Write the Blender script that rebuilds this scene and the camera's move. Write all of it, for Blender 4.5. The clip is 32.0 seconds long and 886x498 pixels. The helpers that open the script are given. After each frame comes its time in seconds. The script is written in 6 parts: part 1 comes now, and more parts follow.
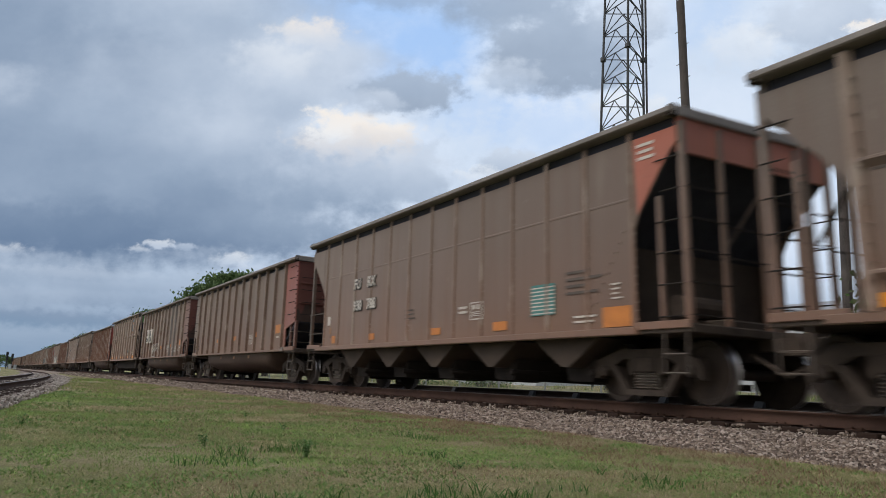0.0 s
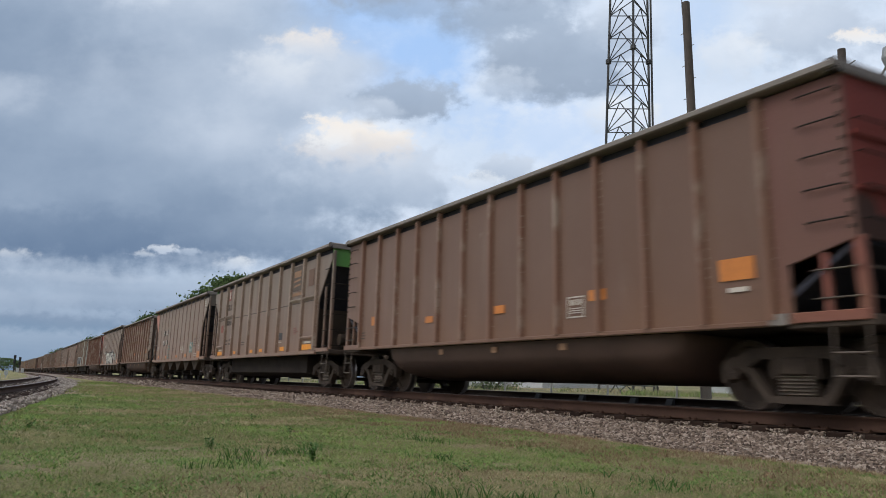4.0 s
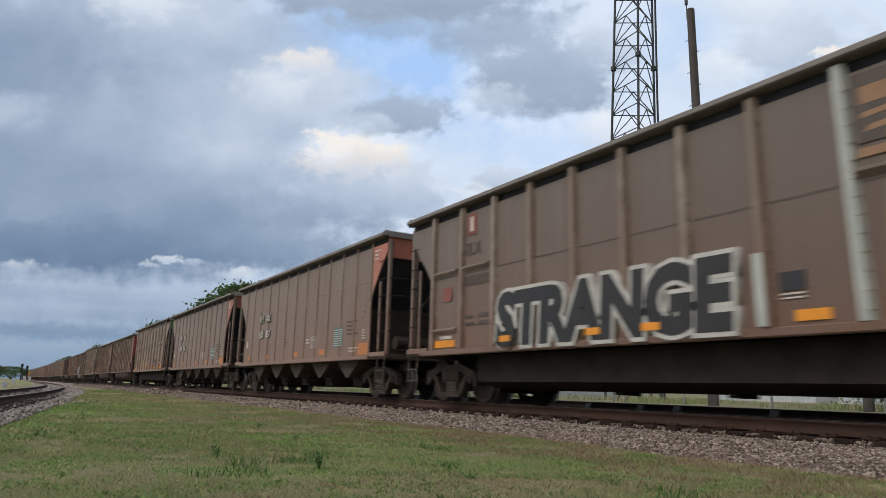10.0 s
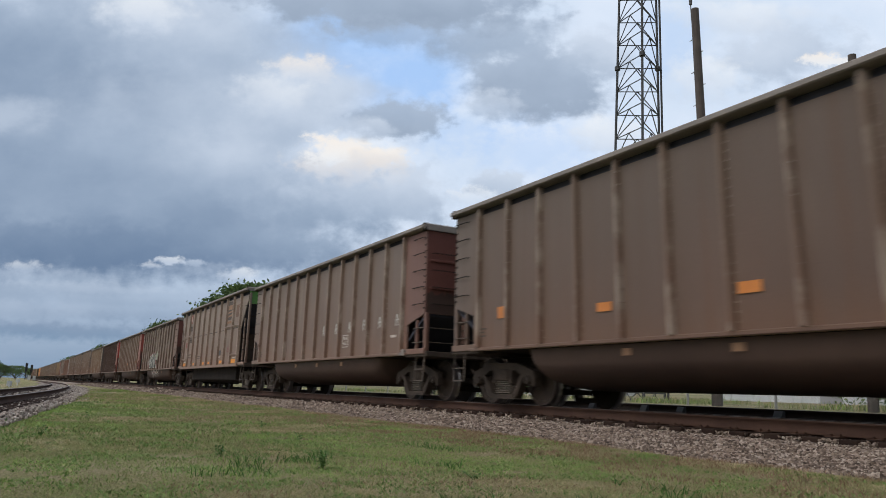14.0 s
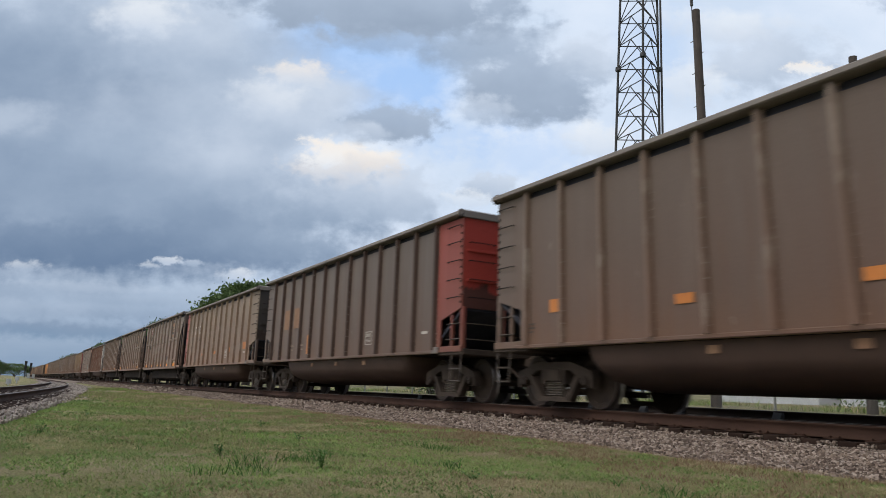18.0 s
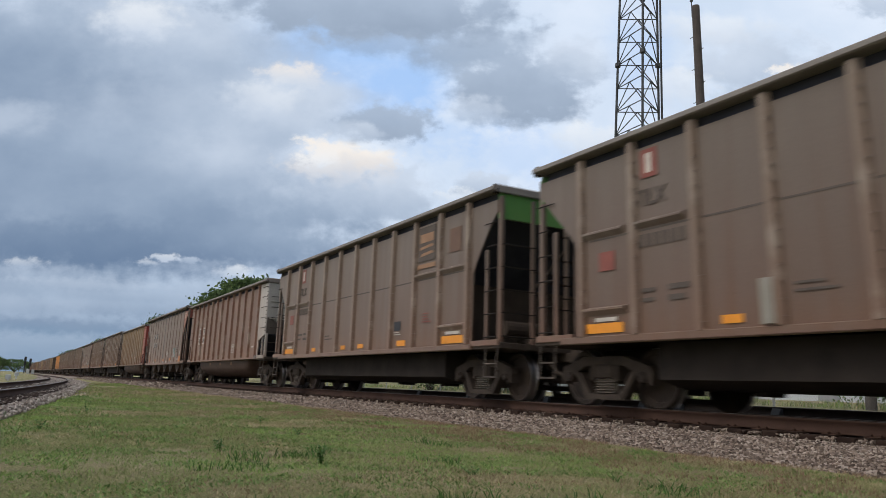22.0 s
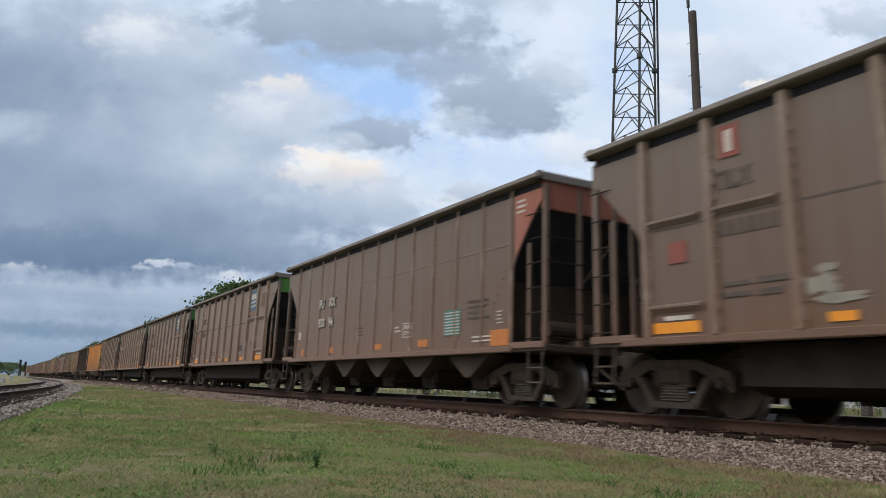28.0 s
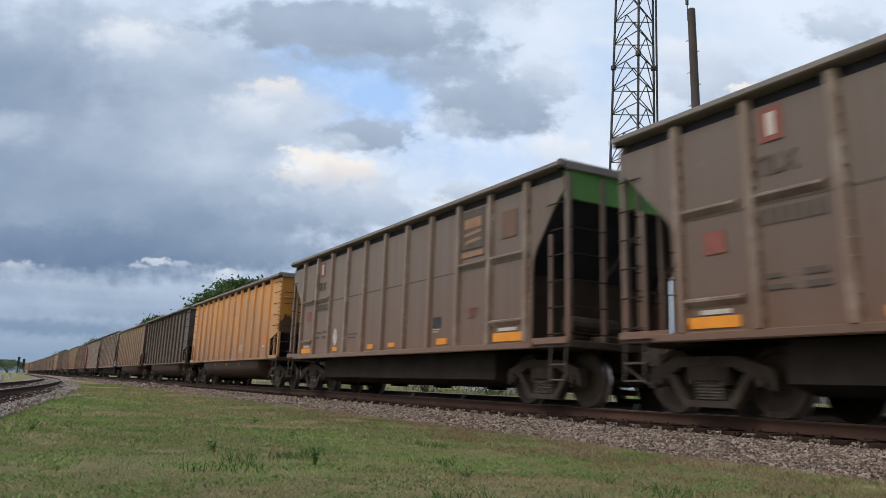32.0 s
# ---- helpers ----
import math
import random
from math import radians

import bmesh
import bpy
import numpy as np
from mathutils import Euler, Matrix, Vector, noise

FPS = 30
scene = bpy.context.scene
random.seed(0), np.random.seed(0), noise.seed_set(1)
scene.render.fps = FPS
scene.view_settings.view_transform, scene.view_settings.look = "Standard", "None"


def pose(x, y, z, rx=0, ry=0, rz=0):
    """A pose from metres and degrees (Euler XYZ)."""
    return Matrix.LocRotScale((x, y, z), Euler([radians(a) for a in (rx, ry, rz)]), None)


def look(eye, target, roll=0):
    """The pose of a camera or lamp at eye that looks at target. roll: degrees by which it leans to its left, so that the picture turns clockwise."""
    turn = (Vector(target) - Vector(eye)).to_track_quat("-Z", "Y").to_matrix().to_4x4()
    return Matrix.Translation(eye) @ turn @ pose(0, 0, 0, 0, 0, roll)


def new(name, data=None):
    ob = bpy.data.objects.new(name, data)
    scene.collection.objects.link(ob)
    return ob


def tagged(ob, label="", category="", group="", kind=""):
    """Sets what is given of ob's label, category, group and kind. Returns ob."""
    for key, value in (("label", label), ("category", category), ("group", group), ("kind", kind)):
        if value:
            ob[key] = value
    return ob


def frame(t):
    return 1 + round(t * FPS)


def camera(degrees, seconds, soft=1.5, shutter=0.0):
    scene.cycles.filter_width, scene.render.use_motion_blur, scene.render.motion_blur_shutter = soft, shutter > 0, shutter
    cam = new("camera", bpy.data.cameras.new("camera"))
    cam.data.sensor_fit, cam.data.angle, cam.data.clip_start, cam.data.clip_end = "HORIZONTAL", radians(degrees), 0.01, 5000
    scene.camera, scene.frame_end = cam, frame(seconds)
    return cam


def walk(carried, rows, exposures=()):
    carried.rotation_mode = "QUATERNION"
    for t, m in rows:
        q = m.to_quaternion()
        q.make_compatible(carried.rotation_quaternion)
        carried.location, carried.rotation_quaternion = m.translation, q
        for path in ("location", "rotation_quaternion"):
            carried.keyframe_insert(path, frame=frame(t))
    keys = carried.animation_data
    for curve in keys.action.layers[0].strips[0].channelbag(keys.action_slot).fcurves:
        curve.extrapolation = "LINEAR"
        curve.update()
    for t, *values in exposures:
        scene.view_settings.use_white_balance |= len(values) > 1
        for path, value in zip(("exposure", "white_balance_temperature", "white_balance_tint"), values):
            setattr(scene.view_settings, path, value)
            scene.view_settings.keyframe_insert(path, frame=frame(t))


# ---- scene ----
# ---- camera and its walk ----
# World: the track runs along X, the train rolls towards +X; y = 0 is the track's middle, z = 0 the top of the rails.
EYE = Vector((0.0, -9.4, 0.075))
# seconds, heading (degrees from -X towards +Y), tilt, lean
HEADING = [
    (0, 28.45, 9.92, 2.73), (0.5, 28.26, 10.17, 2.76), (1, 28.15, 10.29, 2.77), (1.5, 28.12, 10.34, 2.70),
    (2, 27.76, 10.19, 2.51), (2.5, 27.68, 10.18, 2.46), (3, 27.80, 10.08, 2.51), (3.5, 28.02, 10.04, 2.59),
    (5.5, 27.81, 10.24, 2.85), (6, 27.70, 10.36, 2.90), (6.5, 27.63, 10.48, 2.92), (7, 27.51, 10.47, 2.93),
    (7.5, 27.53, 10.43, 2.81), (8, 27.50, 10.40, 2.69), (8.5, 27.51, 10.40, 2.64), (9, 27.60, 10.43, 2.50),
    (9.5, 27.60, 10.49, 2.49), (10, 27.58, 10.60, 2.52), (10.5, 27.49, 10.64, 2.62), (11, 27.49, 10.60, 2.60),
    (11.5, 27.41, 10.53, 2.62), (12, 27.32, 10.52, 2.63), (12.5, 27.30, 10.50, 2.56), (13, 27.29, 10.53, 2.64),
    (13.5, 27.27, 10.57, 2.67), (14, 27.31, 10.58, 2.62), (14.5, 27.36, 10.68, 2.62), (16.5, 27.44, 10.77, 2.80),
    (17, 27.42, 10.69, 2.82), (17.5, 27.38, 10.60, 2.84), (18, 27.32, 10.58, 2.89), (18.5, 27.38, 10.52, 2.87),
    (19, 27.53, 10.47, 2.79), (19.5, 27.55, 10.50, 2.71), (20, 27.51, 10.50, 2.78), (20.5, 27.47, 10.48, 2.80),
    (21, 27.47, 10.45, 2.84), (21.5, 27.47, 10.40, 2.93), (22, 27.38, 10.29, 2.91), (22.5, 27.33, 10.23, 2.88),
    (23, 27.21, 10.25, 2.77), (23.5, 27.20, 10.28, 2.75), (24, 27.34, 10.31, 2.86), (24.5, 27.49, 10.46, 2.88),
    (25, 27.51, 10.57, 2.94), (25.5, 27.55, 10.57, 3.02), (27.5, 27.65, 10.60, 3.04), (28, 27.61, 10.61, 3.08),
    (28.5, 27.60, 10.60, 3.13), (29, 27.59, 10.62, 3.15), (29.5, 27.59, 10.52, 3.15), (30, 27.60, 10.43, 3.18),
    (30.5, 27.58, 10.37, 3.27), (31, 27.65, 10.44, 3.21), (31.5, 27.69, 10.44, 3.08), (32, 27.72, 10.42, 3.08),
]


def aim(heading, tilt, lean):
    a, p = radians(heading), radians(tilt)
    way = Vector((-math.cos(a) * math.cos(p), math.sin(a) * math.cos(p), math.sin(p)))
    return look(EYE, EYE + way * 10, lean)


cam = camera(58.4, 32.0, soft=0.3, shutter=1.0)
# the sensor reads out from top to bottom while the train rolls on
scene.cycles.rolling_shutter_type, scene.cycles.rolling_shutter_duration = "TOP", 0.25
walk(cam, [(t, aim(a, p, r)) for t, a, p, r in HEADING], [(0.0, -0.06), (6.0, -0.04), (16.0, -0.04), (32.0, -0.02)])

# ---- world and sun ----
world = bpy.data.worlds.new("sky_light")
scene.world = world
world.use_nodes = True
wn, wl = world.node_tree.nodes, world.node_tree.links
SUN_EL, SUN_AZ = radians(50), radians(172)
sky = wn.new("ShaderNodeTexSky")
sky.sky_type, sky.sun_disc = "NISHITA", False
sky.sun_elevation, sky.sun_rotation = SUN_EL, SUN_AZ
sky.air_density, sky.dust_density, sky.ozone_density = 1.0, 4.0, 1.0
soften = wn.new("ShaderNodeHueSaturation")
soften.inputs["Saturation"].default_value = 0.62
wl.new(sky.outputs[0], soften.inputs["Color"])
wl.new(soften.outputs[0], wn["Background"].inputs["Color"])
wn["Background"].inputs["Strength"].default_value = 0.125

sun = new("sun", bpy.data.lights.new("sun", "SUN"))
sun.data.energy, sun.data.angle, sun.data.color = 0.6, radians(24), (1.0, 0.98, 0.965)
sun_way = Vector((math.sin(SUN_AZ) * math.cos(SUN_EL), math.cos(SUN_AZ) * math.cos(SUN_EL), math.sin(SUN_EL)))
sun.matrix_world = look(sun_way * 50, (0, 0, 0))


# ---- materials ----
class Nodes:
    """A short hand for building one node material."""

    def __init__(self, name):
        self.mat = bpy.data.materials.new(name)
        self.mat.use_nodes = True
        self.tree = self.mat.node_tree
        self.bsdf = self.tree.nodes["Principled BSDF"]
        self.coord = None

    def put(self, target, value):
        if isinstance(value, bpy.types.NodeSocket):
            self.tree.links.new(value, target)
        else:
            target.default_value = value

    def node(self, kind, values=None, operation="", data_type="", blend_type="", use_clamp=False):
        n = self.tree.nodes.new("ShaderNode" + kind)
        if data_type:
            n.data_type, n.blend_type = data_type, blend_type
        if operation:
            n.operation = operation
        if use_clamp:
            n.use_clamp = True
        for key, value in (values or {}).items():
            self.put(n.inputs[key], value)
        return n

    def where(self):
        if self.coord is None:
            self.coord = self.node("TexCoord").outputs["Object"]
        return self.coord

    def shifted(self, scale, amount=37.0):
        """Object coordinates, scaled and moved by the object's own random number."""
        rnd = self.node("ObjectInfo").outputs["Random"]
        off = self.node("Math", {0: rnd, 1: amount}, operation="MULTIPLY").outputs[0]
        add = self.node("VectorMath", {0: self.where(), 1: self.node("CombineXYZ", {0: off, 1: off, 2: off}).outputs[0]}, operation="ADD")
        return self.node("VectorMath", {0: add.outputs[0], 1: scale}, operation="MULTIPLY").outputs[0]

    def noise(self, scale, detail=4, rough=0.55, at=None):
        return self.node("TexNoise", {"Vector": at if at is not None else self.where(), "Scale": scale, "Detail": detail, "Roughness": rough}).outputs["Fac"]

    def ramp(self, fac, *stops):
        n = self.node("ValToRGB", {"Fac": fac})
        els = n.color_ramp.elements
        while len(els) < len(stops):
            els.new(0.5)
        for e, (at, c) in zip(els, stops):
            e.position, e.color = at, (*c, 1) if not isinstance(c, (int, float)) else (c, c, c, 1)
        return n.outputs[0]

    def mix(self, fac, a, b, kind="MIX"):
        n = self.node("Mix", data_type="RGBA", blend_type=kind)
        self.put(n.inputs[0], fac)
        for sock, v in ((n.inputs[6], a), (n.inputs[7], b)):
            self.put(sock, (*v, 1) if isinstance(v, tuple) and len(v) == 3 else v)
        return n.outputs[2]

    def math(self, op, a, b=0.0, clamp=False):
        return self.node("Math", {0: a, 1: b}, operation=op, use_clamp=clamp).outputs[0]

    def done(self, color, rough=0.7, metal=0.0, bump=None, height=0.3, dist=0.01, spec=None):
        self.put(self.bsdf.inputs["Base Color"], (*color, 1) if isinstance(color, tuple) else color)
        self.put(self.bsdf.inputs["Roughness"], rough)
        self.put(self.bsdf.inputs["Metallic"], metal)
        if spec is not None:
            self.put(self.bsdf.inputs["Specular IOR Level"], spec)
        if bump is not None:
            b = self.node("Bump", {"Height": bump, "Strength": height, "Distance": dist})
            self.put(self.bsdf.inputs["Normal"], b.outputs[0])
        return self.mat


def car_paint(name, dust, grime, tone=1.0, worn=0.0):
    """Weathered paint: the object's own colour under a film of brown dust, with long runs, rust and rubbed places."""
    n = Nodes(name)
    own = n.node("ObjectInfo").outputs["Color"]
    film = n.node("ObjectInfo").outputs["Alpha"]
    streak = n.noise(1.0, 5, 0.55, n.shifted((4.0, 4.0, 0.22)))
    blot = n.noise(1.0, 4, 0.5, n.shifted((0.45, 0.45, 0.6)))
    grain = n.noise(1.0, 3, 0.6, n.shifted((45, 45, 45)))
    height = n.node("SeparateXYZ", {0: n.where()}).outputs[2]
    low = n.node("MapRange", {0: height, 1: 1.0, 2: 3.7, 3: 1.0, 4: 0.0}).outputs[0]
    brown = n.mix(low, tuple(v * tone for v in (0.109, 0.080, 0.067)), tuple(v * tone for v in (0.130, 0.071, 0.049)))
    brown = n.mix(1.0, brown, n.ramp(blot, (0.3, 0.88), (0.7, 1.12)), "MULTIPLY")
    amount = n.math("ADD", n.math("MULTIPLY", n.math("ADD", streak, blot), 0.48), n.math("MULTIPLY", low, 0.50))
    amount = n.ramp(n.math("MULTIPLY", amount, dust, True), (0.10, 0.0), (0.95, 1.0))
    c = n.mix(amount, own, brown)
    rust = n.ramp(streak, (0.58, 0.0), (0.78, 0.40))
    c = n.mix(n.math("MULTIPLY", rust, grime), c, (0.120, 0.058, 0.032))
    pale = n.ramp(n.noise(1.0, 3, 0.5, n.shifted((1.8, 1.8, 0.4))), (0.62, 0.0), (0.82, 0.22))
    c = n.mix(pale, c, (0.25, 0.21, 0.175))
    foot = n.node("MapRange", {0: n.math("ADD", height, n.math("MULTIPLY", streak, -0.9)), 1: 0.45, 2: 1.10, 3: 0.50, 4: 0.0}).outputs[0]
    c = n.mix(n.math("MULTIPLY", foot, grime), c, (0.165, 0.086, 0.046))
    c = n.mix(1.0, c, n.ramp(grain, (0.3, 0.90), (0.7, 1.08)), "MULTIPLY")
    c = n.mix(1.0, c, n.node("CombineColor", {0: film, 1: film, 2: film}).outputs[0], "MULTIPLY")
    scuff = n.ramp(n.noise(1.0, 5, 0.7, n.shifted((2.2, 2.2, 8.0))), (0.68, 0.0), (0.74, 0.40))
    c = n.mix(n.math("MULTIPLY", scuff, grime), c, (0.055, 0.042, 0.034))
    chip = n.ramp(n.noise(1.0, 4, 0.65, n.shifted((6.0, 6.0, 2.4))), (0.69, 0.0), (0.73, 0.45))
    c = n.mix(n.math("MULTIPLY", chip, grime), c, (0.30, 0.255, 0.215))
    if worn:
        rub = n.ramp(n.noise(1.0, 4, 0.6, n.shifted((1.3, 1.3, 1.1))), (0.52, 0.0), (0.66, worn))
        c = n.mix(rub, c, (0.36, 0.315, 0.265))
    n.put(n.bsdf.inputs["Sheen Weight"], 0.35)
    n.put(n.bsdf.inputs["Sheen Roughness"], 0.5)
    n.put(n.bsdf.inputs["Sheen Tint"], (0.85, 0.70, 0.58, 1))
    return n.done(c, n.ramp(streak, (0.3, 0.50), (0.8, 0.70)), 0.0, n.math("ADD", n.math("MULTIPLY", blot, 0.6), n.math("MULTIPLY", grain, 0.12)), 0.12, 0.02, 0.3)


def low_dark_wall(name):
    """End paint under a ragged dark brown tone that thins out near the top."""
    n = Nodes(name)
    own = n.node("ObjectInfo").outputs["Color"]
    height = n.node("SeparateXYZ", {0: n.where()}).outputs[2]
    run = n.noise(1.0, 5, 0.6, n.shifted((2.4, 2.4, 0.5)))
    low_dark = n.ramp(n.math("ADD", n.math("MULTIPLY", height, 0.32), n.math("MULTIPLY", run, 0.5)), (0.98, 0.88), (1.42, 0.15))
    c = n.mix(low_dark, own, (0.050, 0.036, 0.030))
    grain = n.noise(1.0, 3, 0.6, n.shifted((40, 40, 40)))
    c = n.mix(1.0, c, n.ramp(grain, (0.3, 0.88), (0.7, 1.1)), "MULTIPLY")
    return n.done(c, 0.7, 0.0, grain, 0.15, 0.01, 0.25)


def plain(name, a, b, scale, rough=0.7, metal=0.0, fine=60.0, bump=0.3, dist=0.01, spec=None):
    """Two tones at a coarse and a fine scale, with fine relief."""
    n = Nodes(name)
    big, small = n.noise(1.0, 5, 0.6, n.shifted((scale,) * 3)), n.noise(1.0, 3, 0.6, n.shifted((fine,) * 3))
    f = n.math("ADD", n.math("MULTIPLY", big, 0.7), n.math("MULTIPLY", small, 0.3))
    return n.done(n.mix(n.ramp(f, (0.3, 0.0), (0.7, 1.0)), a, b), rough, metal, small, bump, dist, spec)


def island_mix(name, stops, rough=0.85, patches=0.0, spec=0.2, through_light=0.0):
    """Loose pieces joined in one mesh, each with a tone of its own."""
    n = Nodes(name)
    rnd = n.node("NewGeometry").outputs["Random Per Island"]
    f = rnd
    if patches:
        p = n.ramp(n.noise(0.42, 5, 0.62), (0.41, 0.0), (0.59, 1.0))
        f = n.math("ADD", n.math("MULTIPLY", rnd, 1 - patches), n.math("MULTIPLY", p, patches))
    c = n.ramp(f, *stops)
    mat = n.done(c, rough, 0.0, spec=spec)
    if through_light:
        t = n.node("BsdfTranslucent", {"Color": c})
        m = n.node("MixShader", {0: through_light, 1: n.bsdf.outputs[0], 2: t.outputs[0]})
        n.tree.links.new(m.outputs[0], n.tree.nodes["Material Output"].inputs[0])
    return mat


M_SIDE = car_paint("dusty_car_paint", 0.84, 0.8)
M_END = car_paint("faded_end_paint", 0.62, 0.7)
M_ENDWALL = low_dark_wall("dark_low_end_paint")
M_RIM = plain("dusty_top_chord", (0.150, 0.132, 0.118), (0.240, 0.215, 0.195), 1.2, 0.65)
M_RIB = car_paint("worn_rib_paint", 0.75, 0.4, 1.32, 0.5)
M_SILL = car_paint("dusty_sill_paint", 0.8, 0.5, 1.1)
M_BARE = plain("bare_aluminium", (0.34, 0.36, 0.32), (0.50, 0.52, 0.47), 2.0, 0.55, 0.2)
M_POST = car_paint("dusty_end_post_paint", 0.9, 0.5, 1.25)
M_UNDER = plain("grimy_underframe", (0.020, 0.017, 0.016), (0.044, 0.036, 0.031), 2.0, 0.95, spec=0.15)
M_TUB = plain("dusty_tub_steel", (0.052, 0.032, 0.026), (0.102, 0.065, 0.050), 0.8, 0.65, spec=0.3)
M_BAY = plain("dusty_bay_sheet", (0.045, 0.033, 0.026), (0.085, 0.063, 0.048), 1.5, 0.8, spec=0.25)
# colours the coal-black slope sheets and the shade strips under the rim
M_COAL_SHADE = plain("coal_and_shade_sheet", (0.026, 0.028, 0.040), (0.056, 0.057, 0.072), 1.5, 0.9, spec=0.25)
M_TRUCK = plain("dusty_cast_steel", (0.030, 0.024, 0.020), (0.080, 0.060, 0.047), 3.0, 0.85, spec=0.2)
M_SPRING = plain("spring_steel", (0.08, 0.066, 0.055), (0.20, 0.165, 0.135), 6.0, 0.6)
M_WHEEL = plain("brown_wheel_steel", (0.030, 0.023, 0.019), (0.072, 0.052, 0.041), 4.0, 0.7, 0.1, spec=0.25)
M_TREAD = plain("polished_tread", (0.34, 0.33, 0.34), (0.48, 0.47, 0.48), 6.0, 0.30, 1.0)
M_IRON = plain("worn_grab_iron", (0.05, 0.038, 0.030), (0.115, 0.088, 0.068), 8.0, 0.65)
M_ORANGE = plain("faded_orange_reflector", (0.40, 0.135, 0.026), (0.60, 0.215, 0.036), 5.0, 0.5)
M_YELLOW = plain("amber_reflector", (0.66, 0.240, 0.012), (0.82, 0.32, 0.018), 5.0, 0.5)
M_WHITE = plain("dusty_white_stencil", (0.42, 0.38, 0.33), (0.62, 0.58, 0.52), 7.0, 0.7)
M_WORNWHITE = plain("worn_white_stencil", (0.22, 0.16, 0.115), (0.40, 0.33, 0.27), 9.0, 0.7)
M_SPRAY = plain("white_spray_paint", (0.34, 0.33, 0.29), (0.60, 0.59, 0.54), 6.0, 0.6)
M_CREAM = plain("cream_spray_paint", (0.27, 0.19, 0.115), (0.42, 0.31, 0.19), 3.0, 0.6)
M_BLACK = plain("black_spray_paint", (0.012, 0.012, 0.013), (0.030, 0.028, 0.027), 3.0, 0.6)
M_TEAL = plain("teal_paint", (0.035, 0.145, 0.135), (0.06, 0.22, 0.20), 3.0, 0.6)
M_CYAN = plain("cyan_spray", (0.045, 0.21, 0.27), (0.08, 0.32, 0.40), 3.0, 0.6)
M_FAINT = plain("faint_rusty_panel", (0.125, 0.074, 0.050), (0.165, 0.092, 0.060), 5.0, 0.7)
M_BLUE = plain("blue_decal", (0.032, 0.075, 0.125), (0.055, 0.115, 0.17), 3.0, 0.5)
M_GREYLINE = plain("faded_stencil", (0.070, 0.056, 0.048), (0.112, 0.089, 0.073), 5.0, 0.8)
M_GREENSPRAY = plain("pale_green_spray", (0.14, 0.155, 0.085), (0.40, 0.44, 0.35), 5.0, 0.6)
M_SOOT = plain("sooty_green_spray", (0.022, 0.028, 0.024), (0.06, 0.068, 0.052), 3.0, 0.6)
M_OLIVE = plain("olive_spray", (0.10, 0.105, 0.035), (0.16, 0.165, 0.06), 3.0, 0.6)
M_PINK = plain("pink_spray", (0.16, 0.065, 0.058), (0.30, 0.115, 0.105), 4.0, 0.6)
M_TANPATCH = plain("worn_tan_paint", (0.21, 0.115, 0.062), (0.34, 0.20, 0.115), 4.0, 0.7)
M_PALE = plain("pale_primer_smear", (0.20, 0.185, 0.155), (0.30, 0.28, 0.24), 4.0, 0.7)
M_RED = plain("faded_red_decal", (0.20, 0.058, 0.042), (0.26, 0.080, 0.058), 5.0, 0.6)
M_COALLOAD = plain("coal", (0.012, 0.012, 0.013), (0.04, 0.038, 0.038), 5.0, 0.8, 0.0, 30.0, 0.8, 0.05)

M_RAIL = plain("rusty_rail", (0.040, 0.022, 0.016), (0.085, 0.047, 0.033), 1.5, 0.85, spec=0.2)
M_HEAD = plain("rail_head_steel", (0.13, 0.11, 0.10), (0.24, 0.22, 0.20), 2.0, 0.5, 0.8)
M_TIE = plain("creosoted_tie", (0.016, 0.010, 0.008), (0.044, 0.028, 0.021), 3.0, 0.95, spec=0.1)
M_BALLAST = plain("ballast_bed", (0.14, 0.105, 0.085), (0.36, 0.295, 0.245), 9.0, 0.95, 0.0, 26.0, 1.0, 0.06)
M_STONE = island_mix("ballast_stones", ((0.0, (0.050, 0.036, 0.028)), (0.3, (0.130, 0.097, 0.077)), (0.7, (0.240, 0.187, 0.150)), (1.0, (0.40, 0.34, 0.29))), 0.9)
M_GRAVEL = island_mix("pale_gravel", ((0.0, (0.13, 0.105, 0.09)), (0.4, (0.27, 0.23, 0.20)), (1.0, (0.52, 0.47, 0.42))), 0.95)
M_BLADE = island_mix("grass_blades", ((0.0, (0.552, 0.462, 0.297)), (0.20, (0.455, 0.380, 0.228)), (0.38, (0.297, 0.283, 0.121)), (0.54, (0.131, 0.172, 0.055)), (0.76, (0.228, 0.338, 0.090)), (1.0, (0.366, 0.497, 0.145))), 0.75, 0.55, 0.25, 0.25)
M_STRAW = island_mix("dry_grass", ((0.0, (0.312, 0.244, 0.156)), (0.5, (0.413, 0.338, 0.225)), (1.0, (0.225, 0.156, 0.103))), 0.85, 0.0, 0.2, 0.2)
M_RUSTGRASS = island_mix("rust_brown_grass", ((0.0, (0.172, 0.101, 0.063)), (0.6, (0.265, 0.178, 0.112)), (1.0, (0.356, 0.287, 0.190))), 0.85, 0.0, 0.2, 0.15)
M_CLOVER = island_mix("clover_leaves", ((0.0, (0.088, 0.144, 0.037)), (0.5, (0.169, 0.269, 0.075)), (1.0, (0.281, 0.394, 0.131))), 0.6, 0.25, 0.3, 0.25)
M_WEED = island_mix("weed_leaves", ((0.0, (0.045, 0.105, 0.022)), (1.0, (0.085, 0.185, 0.035))), 0.6, 0.0, 0.3, 0.3)
M_LEAF = island_mix("tree_leaves", ((0.0, (0.055, 0.090, 0.032)), (0.6, (0.105, 0.165, 0.058)), (1.0, (0.165, 0.235, 0.085))), 0.6, 0.0, 0.3, 0.4)
M_BARK = plain("bark", (0.045, 0.035, 0.027), (0.10, 0.082, 0.066), 4.0, 0.95)
